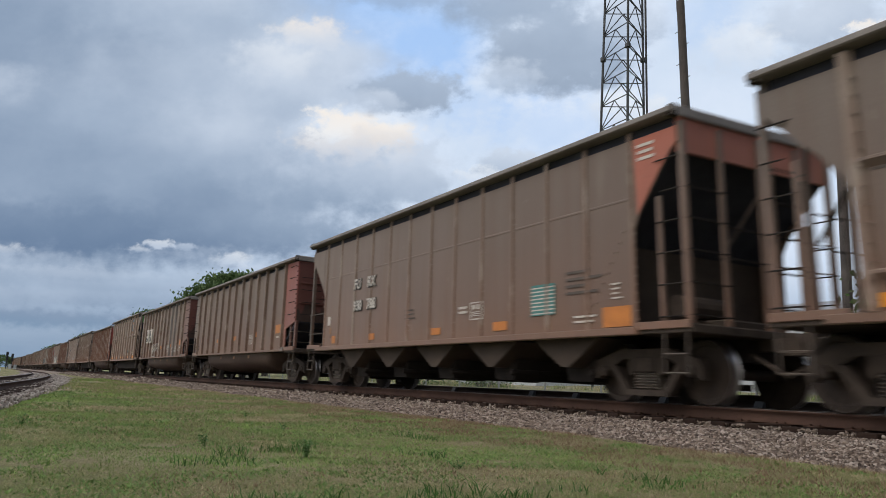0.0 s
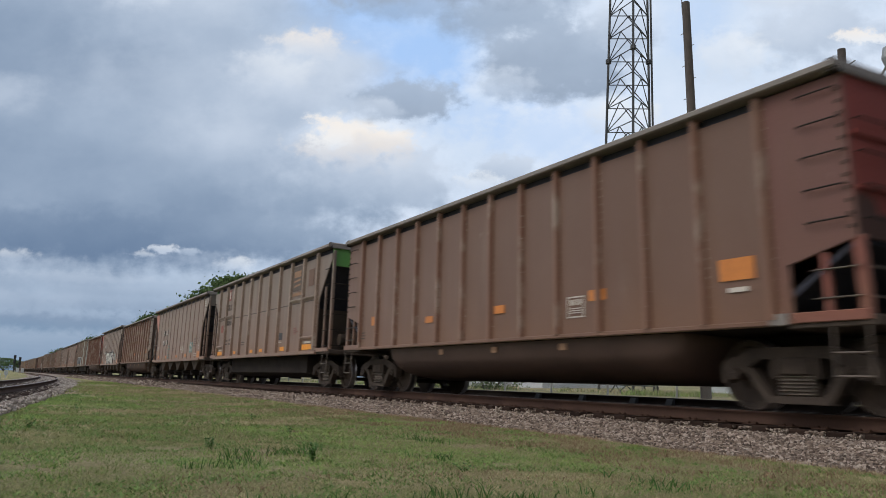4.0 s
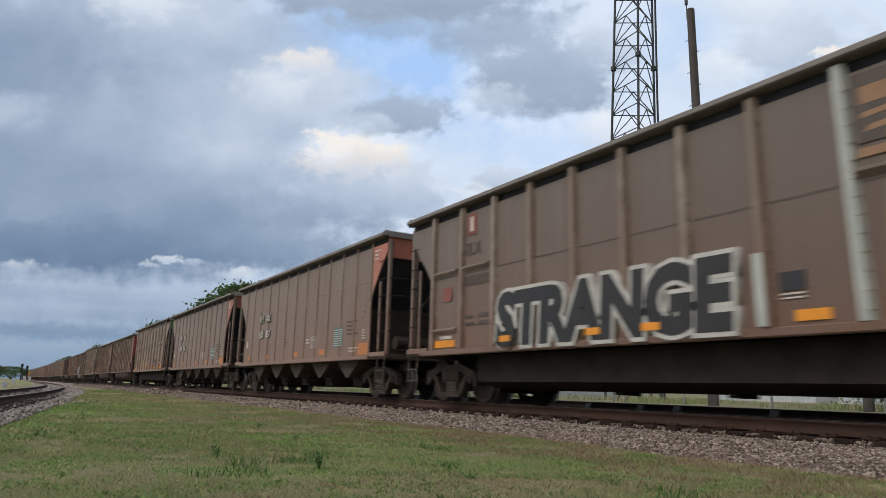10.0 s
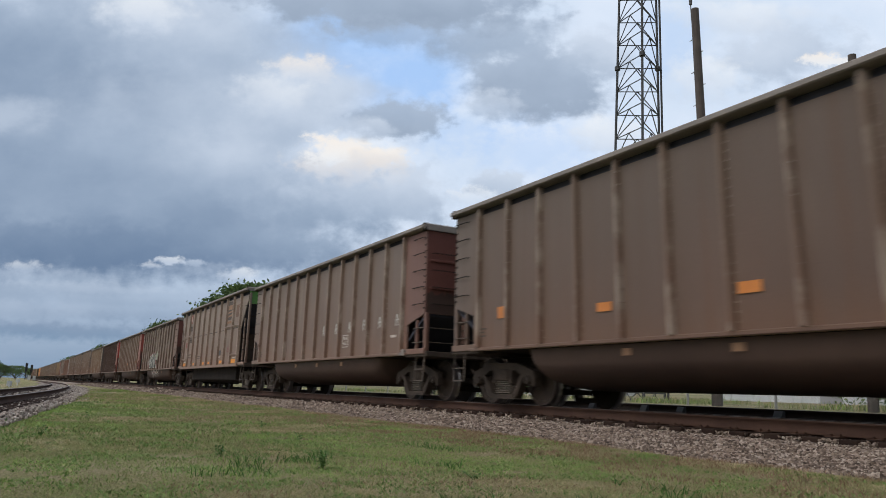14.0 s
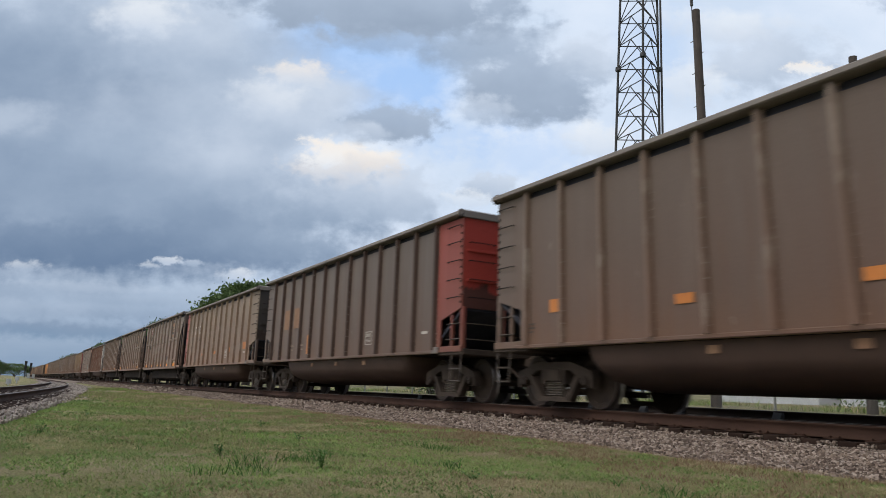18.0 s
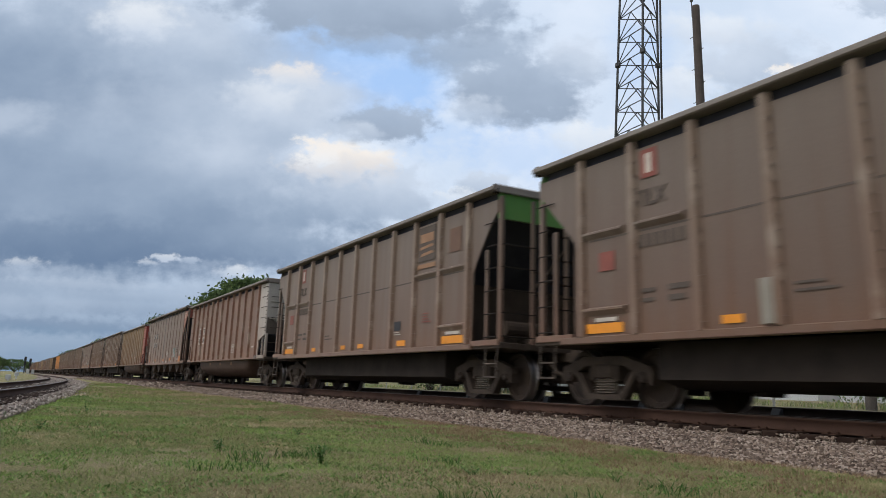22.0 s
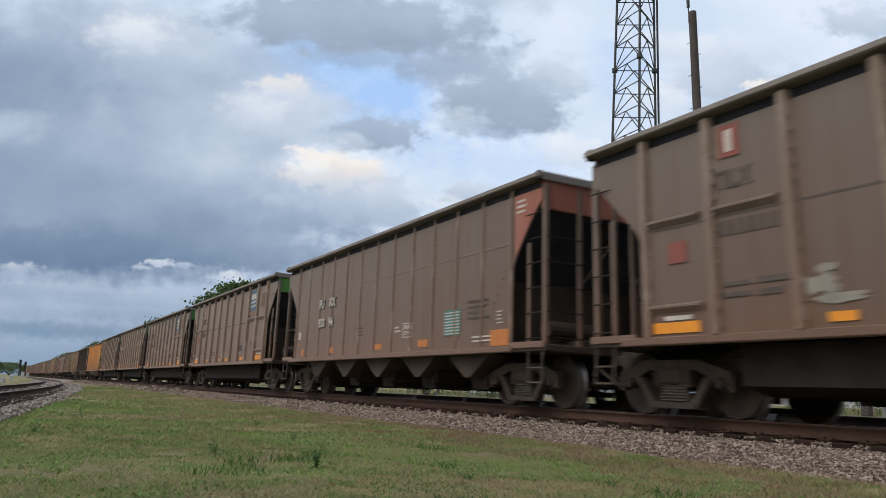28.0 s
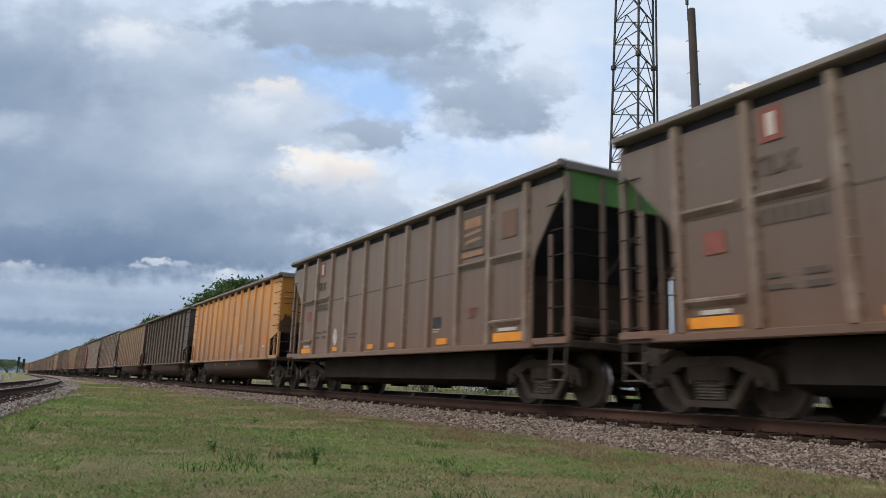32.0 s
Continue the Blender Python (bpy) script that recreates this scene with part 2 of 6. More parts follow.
M_POLE = plain("weathered_pole_wood", (0.045, 0.038, 0.034), (0.100, 0.085, 0.076), 2.5, 0.9)
M_STEEL = plain("weathered_tower_steel", (0.030, 0.032, 0.035), (0.065, 0.068, 0.072), 3.0, 0.6, 0.3)
M_GALV = plain("galvanised_steel", (0.24, 0.25, 0.25), (0.36, 0.37, 0.37), 5.0, 0.5, 0.4)
M_WALL = plain("white_painted_siding", (0.42, 0.45, 0.47), (0.56, 0.59, 0.61), 2.0, 0.7)
M_ROOF = plain("grey_roof_sheet", (0.20, 0.21, 0.22), (0.30, 0.31, 0.32), 2.0, 0.6)
M_DARK = plain("black_plastic", (0.012, 0.012, 0.013), (0.03, 0.03, 0.032), 4.0, 0.5)
M_GLASS = plain("dark_window_glass", (0.020, 0.026, 0.030), (0.035, 0.042, 0.046), 2.0, 0.08, 0.0, 60, 0.0)


def ground_material():
    n = Nodes("mown_grass_ground")
    big = n.noise(0.32, 4, 0.6)
    mid = n.noise(1.9, 5, 0.6)
    fine = n.noise(38.0, 4, 0.7)
    f = n.math("ADD", n.math("MULTIPLY", big, 0.42), n.math("ADD", n.math("MULTIPLY", mid, 0.18), n.math("MULTIPLY", fine, 0.40)))
    c = n.ramp(f, (0.40, (0.468, 0.384, 0.254)), (0.48, (0.377, 0.325, 0.182)), (0.54, (0.247, 0.260, 0.101)), (0.62, (0.189, 0.280, 0.072)))
    c = n.mix(n.ramp(n.noise(85.0, 3, 0.7), (0.42, 0.75), (0.54, 0.0)), c, (0.085, 0.081, 0.042))
    c = n.mix(n.ramp(n.noise(52.0, 3, 0.7), (0.60, 0.0), (0.72, 0.55)), c, (0.468, 0.390, 0.267))
    return n.done(c, 0.95, 0.0, fine, 1.0, 0.05, 0.1)


M_GROUND = ground_material()


# ---- mesh helpers ----
def box(bm, x0, x1, y0, y1, z0, z1, bevel=0.0):
    vs = [bm.verts.new((x, y, z)) for x in (x0, x1) for y in (y0, y1) for z in (z0, z1)]
    fs = [bm.faces.new([vs[i] for i in q]) for q in ((0, 1, 3, 2), (4, 6, 7, 5), (0, 4, 5, 1), (2, 3, 7, 6), (0, 2, 6, 4), (1, 5, 7, 3))]
    if bevel:
        bmesh.ops.bevel(bm, geom=list({e for f in fs for e in f.edges}), offset=bevel, segments=1, affect="EDGES")
    return bm


def prism(bm, outline, a, b, axis="y"):
    """Extrudes an outline: (x, z) along y from a to b, or (y, z) along x."""
    def at(p, d):
        return (p[0], d, p[1]) if axis == "y" else (d, p[0], p[1])
    r0, r1 = [bm.verts.new(at(p, a)) for p in outline], [bm.verts.new(at(p, b)) for p in outline]
    n = len(outline)
    bm.faces.new(r0), bm.faces.new(r1[::-1])
    for i in range(n):
        bm.faces.new((r0[i], r1[i], r1[(i + 1) % n], r0[(i + 1) % n]))
    return bm


def rod(bm, p, q, r0, r1=None, sides=6):
    """A round bar from p to q, tapering from r0 to r1."""
    p, q = Vector(p), Vector(q)
    r1 = r0 if r1 is None else r1
    side = (q - p).orthogonal().normalized()
    up = (q - p).normalized().cross(side)
    rings = []
    for c, r in ((p, r0), (q, r1)):
        rings.append([bm.verts.new(c + (side * math.cos(2 * math.pi * i / sides) + up * math.sin(2 * math.pi * i / sides)) * r) for i in range(sides)])
    for i in range(sides):
        j = (i + 1) % sides
        bm.faces.new((rings[0][i], rings[0][j], rings[1][j], rings[1][i]))
    bm.faces.new(rings[0][::-1]), bm.faces.new(rings[1])
    return bm


def lathe(bm, profile, sides=28):
    """Turns (radius, y) about the y axis."""
    rings = [[bm.verts.new((r * math.cos(2 * math.pi * i / sides), y, r * math.sin(2 * math.pi * i / sides))) for i in range(sides)] for r, y in profile]
    for a, b in zip(rings, rings[1:]):
        for i in range(sides):
            bm.faces.new((a[i], a[(i + 1) % sides], b[(i + 1) % sides], b[i]))
    bm.faces.new(rings[0]), bm.faces.new(rings[-1][::-1])
    return bm


def to_mesh(name, bm, *materials):
    bmesh.ops.recalc_face_normals(bm, faces=bm.faces)
    me = bpy.data.meshes.new(name)
    bm.to_mesh(me)
    bm.free()
    for m in materials:
        me.materials.append(m)
    return me


def part(name, bm, material, parent, label=""):
    """One mesh object under a thing or under a part."""
    me = bm if isinstance(bm, bpy.types.Mesh) else to_mesh(name, bm, material)
    ob = new(name, me)
    ob.parent = parent
    return tagged(ob, label)


def thing(name, at, label, category, group="", kind=""):
    ob = new(name)
    ob.matrix_basis = at
    return tagged(ob, label, category, group, kind)


def soup(name, verts, faces, material, smooth=False):
    """A mesh of many loose pieces from arrays of corners and of equal-sided faces."""
    verts, faces = np.asarray(verts, np.float32).reshape(-1, 3), np.asarray(faces, np.int32)
    me = bpy.data.meshes.new(name)
    me.vertices.add(len(verts))
    me.vertices.foreach_set("co", verts.ravel())
    k = faces.shape[1]
    me.loops.add(faces.size)
    me.loops.foreach_set("vertex_index", faces.ravel())
    me.polygons.add(len(faces))
    me.polygons.foreach_set("loop_start", np.arange(0, faces.size, k, dtype=np.int32))
    me.update(calc_edges=True)
    me.validate()
    me.materials.append(material)
    return me


def lettering(text, size, fat=0.0, wide=1.0, slant=0.0, deep=0.004):
    """Raised paint in the shape of letters, upright and facing -Y, its lower left corner at the origin."""
    cu = bpy.data.curves.new("letters", "FONT")
    cu.body, cu.size, cu.offset, cu.shear, cu.extrude, cu.resolution_u = text, size, fat, slant, deep, 3
    ob = bpy.data.objects.new("letters", cu)
    me = bpy.data.meshes.new_from_object(ob)
    bpy.data.objects.remove(ob)
    me.transform(Matrix.Rotation(radians(90), 4, "X") @ Matrix.Diagonal((wide, 1, 1, 1)))
    me.materials.clear()
    return me


# ---- the track's line ----
def track_y(x):
    """Where the track's middle runs: straight, then a slight bend far off."""
    y = 0.0
    if x < -60:
        y -= 2.5e-5 * (max(x, -400) + 60) ** 2
    if x < -400:
        y += 0.017 * (x + 400) + 1.2e-4 * (x + 400) ** 2
    return y


def track_turn(x):
    return math.degrees(math.atan((track_y(x + 1) - track_y(x - 1)) / 2))


def train_front(t):
    """How far the train has rolled: where car number 0 has its middle."""
    return -15.43 + 16.8936 * t - 0.0090046 * t * t


PITCH = 16.18  # from one car's middle to the next

# ---- the sky: a far backdrop of drifting clouds ----
def sky_material():
    """Clouds on a far backdrop, laid out on the plane in front of the view: u to the right, v upwards."""
    n = Nodes("cloudy_sky")
    sep = n.node("SeparateXYZ", {0: n.node("TexCoord").outputs["Object"]})
    fwd = n.math("MAXIMUM", sep.outputs[1], 300.0)
    u, v = n.math("DIVIDE", sep.outputs[0], fwd), n.math("DIVIDE", sep.outputs[2], fwd)
    flat = n.node("CombineXYZ", {0: u, 1: v, 2: 0.0}).outputs[0]
    tall = n.node("VectorMath", {0: flat, 1: (1.0, 1.3, 1.0)}, operation="MULTIPLY").outputs[0]
    broad = n.noise(4.2, 6, 0.55, tall)
    shade = n.noise(9.0, 7, 0.55, n.node("VectorMath", {0: tall, 1: (3.1, 1.7, 0.4)}, operation="ADD").outputs[0])
    rags = [(size, n.math("SUBTRACT", n.noise(scale, 9, 0.56, tall), 0.5)) for size, scale in ((0.012, 70.0), (0.03, 36.0), (0.05, 20.0), (9.0, 9.0))]

    def blob(cu, cv, ru, rv, edge=0.5, rough=1.2):
        d = n.node("VectorMath", {0: flat, 1: (cu, cv, 0)}, operation="SUBTRACT").outputs[0]
        d = n.node("VectorMath", {0: d, 1: (1 / ru, 1 / rv, 0)}, operation="MULTIPLY").outputs[0]
        r = n.node("VectorMath", {0: d}, operation="LENGTH").outputs["Value"]
        rag = next(noisy for size, noisy in rags if rv <= size)
        r = n.math("ADD", r, n.math("MULTIPLY", rag, rough * 2.6))
        m = n.node("MapRange", {0: r, 1: 1.0 + edge, 2: 1.0 - edge, 3: 0.0, 4: 1.0})
        m.interpolation_type = "SMOOTHSTEP"
        return m.outputs[0]

    pale, blue = (0.77, 0.86, 1.0), (0.40, 0.61, 0.97)
    c = n.mix(n.ramp(broad, (0.36, 0.0), (0.60, 1.0)), pale, (0.65, 0.765, 0.93))
    for cu, cv, ru, rv, k in CLEAR:
        c = n.mix(n.math("MULTIPLY", blob(cu, cv, ru, rv, 0.8, 0.9), k), c, blue)
    low = n.node("MapRange", {0: v, 1: 0.03, 2: 0.19, 3: 0.9, 4: 0.0}).outputs[0]
    c = n.mix(low, c, n.mix(n.ramp(n.noise(3.0, 5, 0.5, n.node("VectorMath", {0: flat, 1: (1, 5, 1)}, operation="MULTIPLY").outputs[0]), (0.38, 0.0), (0.62, 1.0)), (0.175, 0.275, 0.425), (0.27, 0.37, 0.51)))
    for cu, cv, ru, rv, dark, light, k, edge, rough in CLOUDS:
        lift = n.node("MapRange", {0: v, 1: cv - rv, 2: cv + rv * 1.1, 3: -0.22, 4: 0.42}).outputs[0]
        body = n.mix(n.ramp(n.math("ADD", shade, lift), (0.26, 0.0), (0.86, 1.0)), dark, light)
        c = n.mix(n.math("MULTIPLY", blob(cu, cv, ru, rv, edge, rough), k), c, body)
    e = n.node("Emission", {"Color": c, "Strength": 1.0})
    n.tree.links.new(e.outputs[0], n.tree.nodes["Material Output"].inputs[0])
    return n.mat


GREYL, MIDG, LITE = (0.326, 0.408, 0.535), (0.428, 0.522, 0.665), (0.63, 0.715, 0.845)
MASS, DEEP, DARK_BELLY = (0.314, 0.406, 0.545), (0.208, 0.290, 0.425), (0.150, 0.226, 0.358)
SLATE, SNOW = (0.160, 0.265, 0.41), (0.88, 0.92, 0.97)
WARM, GLOW = (0.70, 0.67, 0.67), (0.97, 0.90, 0.83)
# blue gaps between the clouds: middle, half width and height, strength
CLEAR = (
    (-0.140, 0.478, 0.107, 0.057, 1.00),
    (-0.058, 0.416, 0.068, 0.043, 0.95),
    (-0.094, 0.369, 0.057, 0.021, 0.70),
    (-0.012, 0.342, 0.057, 0.025, 0.35),
    (0.106, 0.318, 0.086, 0.029, 0.35),
    (-0.161, 0.424, 0.043, 0.018, 0.50),
    (0.279, 0.482, 0.043, 0.050, 0.35),
    (-0.181, 0.603, 0.143, 0.043, 0.30),
    (0.094, 0.382, 0.043, 0.029, 0.40),
)
# clouds: middle, half width and height, the shade of belly and crown, strength, softness, raggedness
CLOUDS = (
    (-0.484, 0.317, 0.307, 0.235, MASS, MIDG, 0.95, 0.35, 0.5),
    (-0.700, 0.292, 0.235, 0.307, MASS, MIDG, 0.95, 0.50, 0.6),
    (-0.561, 0.397, 0.135, 0.078, DEEP, MASS, 0.85, 0.80, 0.8),
    (-0.615, 0.258, 0.157, 0.064, DEEP, MASS, 0.60, 0.90, 0.7),
    (-0.363, 0.468, 0.107, 0.043, MIDG, LITE, 0.75, 0.90, 0.8),
    (-0.427, 0.489, 0.050, 0.029, LITE, SNOW, 0.85, 0.70, 0.8),
    (-0.379, 0.352, 0.100, 0.043, MIDG, LITE, 0.35, 0.90, 0.8),
    (-0.582, 0.335, 0.050, 0.021, LITE, LITE, 0.50, 0.90, 0.8),
    (-0.499, 0.264, 0.135, 0.043, DEEP, MASS, 0.70, 0.90, 0.7),
    (-0.277, 0.289, 0.093, 0.036, MIDG, LITE, 0.60, 0.90, 0.8),
    (-0.211, 0.363, 0.078, 0.053, MIDG, LITE, 0.90, 0.55, 0.9),
    (-0.205, 0.416, 0.039, 0.017, LITE, GLOW, 0.75, 0.50, 1.1),
    (-0.214, 0.390, 0.064, 0.023, MIDG, LITE, 0.50, 0.80, 0.9),
    (-0.242, 0.381, 0.043, 0.021, LITE, SNOW, 0.45, 0.70, 0.9),
    (-0.135, 0.247, 0.107, 0.044, MASS, MIDG, 0.95, 0.50, 0.8),
    (-0.053, 0.251, 0.039, 0.032, MIDG, LITE, 0.85, 0.35, 1.0),
    (-0.134, 0.297, 0.063, 0.030, WARM, SNOW, 1.00, 0.45, 0.9),
    (-0.155, 0.308, 0.043, 0.017, SNOW, GLOW, 0.85, 0.35, 1.1),
    (-0.107, 0.298, 0.036, 0.016, WARM, GLOW, 0.70, 0.45, 1.1),
    (-0.114, 0.256, 0.086, 0.029, MIDG, LITE, 0.80, 0.80, 0.8),
    (-0.063, 0.333, 0.021, 0.013, MIDG, LITE, 0.30, 0.60, 1.0),
    (-0.354, 0.201, 0.221, 0.050, DEEP, MASS, 0.90, 0.60, 0.7),
    (-0.429, 0.164, 0.235, 0.030, DARK_BELLY, DEEP, 0.95, 0.55, 0.6),
    (-0.229, 0.174, 0.107, 0.023, DEEP, MASS, 0.80, 0.60, 0.8),
    (-0.657, 0.161, 0.143, 0.036, DARK_BELLY, DEEP, 0.80, 0.60, 0.7),
    (-0.305, 0.144, 0.057, 0.009, MIDG, LITE, 0.30, 0.90, 1.2),
    (-0.524, 0.128, 0.071, 0.009, MIDG, LITE, 0.30, 0.90, 1.2),
    (-0.356, 0.155, 0.017, 0.005, LITE, SNOW, 0.70, 0.45, 1.1),
    (-0.380, 0.147, 0.013, 0.004, MIDG, SNOW, 0.60, 0.50, 1.1),
    (-0.324, 0.153, 0.014, 0.004, MIDG, LITE, 0.60, 0.50, 1.1),
    (-0.263, 0.140, 0.019, 0.008, LITE, SNOW, 0.60, 0.60, 1.1),
    (-0.236, 0.130, 0.021, 0.007, MIDG, LITE, 0.45, 0.70, 1.2),
    (-0.536, 0.138, 0.023, 0.006, MIDG, SNOW, 0.50, 0.60, 1.1),
    (-0.458, 0.114, 0.086, 0.007, MIDG, LITE, 0.35, 0.80, 1.0),
    (-0.518, 0.085, 0.121, 0.009, MASS, MIDG, 0.60, 0.80, 0.9),
    (-0.378, 0.102, 0.078, 0.006, MASS, MIDG, 0.50, 0.80, 0.9),
    (-0.479, 0.059, 0.157, 0.010, SLATE, DEEP, 0.70, 0.80, 0.8),
    (-0.327, 0.084, 0.114, 0.009, DEEP, MASS, 0.50, 0.80, 0.8),
    (0.058, 0.273, 0.041, 0.017, MIDG, LITE, 0.95, 0.35, 1.0),
    (0.030, 0.255, 0.029, 0.011, LITE, SNOW, 0.60, 0.50, 1.0),
    (0.196, 0.344, 0.039, 0.023, LITE, SNOW, 0.75, 0.50, 1.0),
    (-0.075, 0.354, 0.057, 0.026, GREYL, MIDG, 0.95, 0.28, 0.7),
    (-0.114, 0.338, 0.029, 0.013, MIDG, LITE, 0.70, 0.50, 1.0),
    (0.039, 0.471, 0.086, 0.037, MASS, MIDG, 0.90, 0.50, 0.9),
    (0.105, 0.412, 0.094, 0.048, GREYL, MIDG, 1.00, 0.28, 0.7),
    (0.044, 0.379, 0.036, 0.019, MIDG, LITE, 0.70, 0.50, 1.0),
    (0.173, 0.461, 0.043, 0.036, MIDG, LITE, 0.80, 0.50, 1.0),
    (-0.107, 0.523, 0.196, 0.047, GREYL, MIDG, 1.00, 0.26, 0.6),
    (-0.098, 0.472, 0.078, 0.017, MASS, MIDG, 0.60, 0.60, 0.9),
    (-0.169, 0.628, 0.271, 0.043, MASS, LITE, 0.80, 0.60, 0.8),
    (0.083, 0.595, 0.078, 0.036, MIDG, LITE, 0.80, 0.60, 0.9),
    (0.424, 0.469, 0.086, 0.043, MIDG, LITE, 0.90, 0.50, 1.0),
    (0.321, 0.430, 0.043, 0.029, LITE, SNOW, 0.60, 0.60, 1.0),
    (0.371, 0.517, 0.086, 0.021, LITE, SNOW, 0.60, 0.70, 0.9),
    (0.640, 0.573, 0.064, 0.029, MIDG, LITE, 0.80, 0.50, 1.0),
    (0.480, 0.461, 0.032, 0.009, SNOW, GLOW, 0.85, 0.40, 1.0),
)
SKY_WAY = (-5.16, 10.0)  # metres a second that the clouds drift, to the right and onwards


def sky_dome():
    cols, rows_n, verts = 96, 40, []
    for j in range(rows_n + 1):
        el = radians(-2 + 72 * (j / rows_n) ** 1.2)
        r = 1 / math.sqrt((math.cos(el) / 4300) ** 2 + (math.sin(el) / 900) ** 2)
        for i in range(cols + 1):
            az = radians(-82 + 164 * i / cols)
            verts.append((r * math.cos(el) * math.sin(az), r * math.cos(el) * math.cos(az), r * math.sin(el)))
    w = cols + 1
    faces = [(j * w + i, (j + 1) * w + i, (j + 1) * w + i + 1, j * w + i + 1) for j in range(rows_n) for i in range(cols)]
    ob = new("backdrop", soup("backdrop", verts, faces, sky_material()))
    return tagged(ob, "blue evening sky with drifting grey and sunlit clouds", "sky", kind="structure")


SKY = sky_dome()


def sky_pose(t):
    a = 90 - (27.6)
    turn = pose(0, 0, 0, 0, 0, a)
    m = Matrix.Translation(EYE) @ turn
    return m @ Matrix.Translation((SKY_WAY[0] * (t - 17), SKY_WAY[1] * (t - 17), 0))


# ---- ground ----
def siding_y(x):
    return -4.9 + track_y(min(x, -150)) - track_y(-150) - 0.01233 * (max(0.0, x + 150) / 10) ** 2.4


def ground_z(x, y):
    """Mown grass beside the track bed, a little uneven near the camera."""
    z = -0.52 + 0.035 * noise.noise((x * 0.35, y * 0.35, 0)) + 0.05 * noise.noise((x * 0.09, y * 0.09, 3))
    near = max(0.0, 1 - abs(y + 3.2) / 2.2)
    z += 0.09 * near
    if x < 42 and abs(y - siding_y(x)) < 2.3:
        z -= 0.16 * min(1.0, (2.3 - abs(y - siding_y(x))) / 0.6)
    if y > -1.5:
        z = -0.5 if y < 5 else 0.10 + max(0.0, min(y, 18.5) - 5) * 0.024
    return z


def rise(y):
    """The lawn beyond the tracks climbs gently."""
    return 0.10 + max(0.0, min(y, 18.5) - 5) * 0.024 + max(0.0, min(y, 42) - 18.5) * 0.05


def build_ground():
    xs = sorted({-4400, -3000, -2000, -1200, -800, -500, -300, -200, 60, 120, 250, 600, 1500, 4400, *range(-150, -40, 5), *[i * 0.5 for i in range(-80, 41)], 30, 40})
    ys = sorted({-4400, -2000, -900, -400, -200, -100, -60, -40, -25, -18, *[-14 + i * 0.5 for i in range(0, 26)], 0, 4, 6, 8, 14, 25, 40, 70, 120, 250, 600, 1500, 4400})
    verts = [(x, y, ground_z(x, y) if -160 < x < 41 and -30 < y < 3 else (rise(y) if y > 5 else -0.5)) for y in ys for x in xs]
    w = len(xs)
    faces = [(j * w + i, j * w + i + 1, (j + 1) * w + i + 1, (j + 1) * w + i) for j in range(len(ys) - 1) for i in range(w - 1)]
    me = soup("ground", verts, faces, M_GROUND)
    me.polygons.foreach_set("use_smooth", [True] * len(faces))
    tagged(new("ground", me), "mown green and straw-coloured grass with bare patches", "ground", kind="structure")


build_ground()


# ---- main track ----
def swept(name, line, profile, materials, pick=None):
    """A closed profile (across, up) along a line of (x, y, z)."""
    verts, faces, k = [], [], len(profile)
    for i, p in enumerate(line):
        a, b = Vector(line[max(i - 1, 0)]), Vector(line[min(i + 1, len(line) - 1)])
        d = (b - a).normalized()
        across = Vector((-d.y, d.x, 0))
        verts += [Vector(p) + across * u + Vector((0, 0, h)) for u, h in profile]
    for i in range(len(line) - 1):
        faces += [(i * k + j, i * k + (j + 1) % k, (i + 1) * k + (j + 1) % k, (i + 1) * k + j) for j in range(k)]
    me = soup(name, verts, faces, materials[0])
    for m in materials[1:]:
        me.materials.append(m)
    if pick:
        me.polygons.foreach_set("material_index", [1 if f % k in pick else 0 for f in range(len(faces))])
    return me


MAIN = [(x, track_y(x), 0.0) for x in [60, 30, 15, *range(10, -60, -10), *range(-60, -700, -20), *range(-700, -1300, -100)]]
RAIL_SHAPE = [(-0.07, -0.17), (0.07, -0.17), (0.07, -0.155), (0.012, -0.135), (0.012, -0.045), (0.037, -0.03), (0.037, -0.006), (0.028, 0.0), (-0.028, 0.0), (-0.037, -0.006), (-0.037, -0.03), (-0.012, -0.045), (-0.012, -0.135), (-0.07, -0.155)]


def tie_mesh():
    bm = bmesh.new()
    box(bm, -0.118, 0.118, -1.36, 1.36, -0.36, -0.178, 0.012)
    return to_mesh("tie", bm, M_TIE)


def plate_mesh():
    bm = bmesh.new()
    box(bm, -0.095, 0.095, -0.19, 0.19, -0.181, -0.168, 0.004)
    for sx in (-0.06, 0.06):
        for sy in (-0.10, 0.10):
            box(bm, sx - 0.012, sx + 0.012, sy - 0.018, sy + 0.018, -0.17, -0.145)
    return to_mesh("tie_plate", bm, M_RAIL)


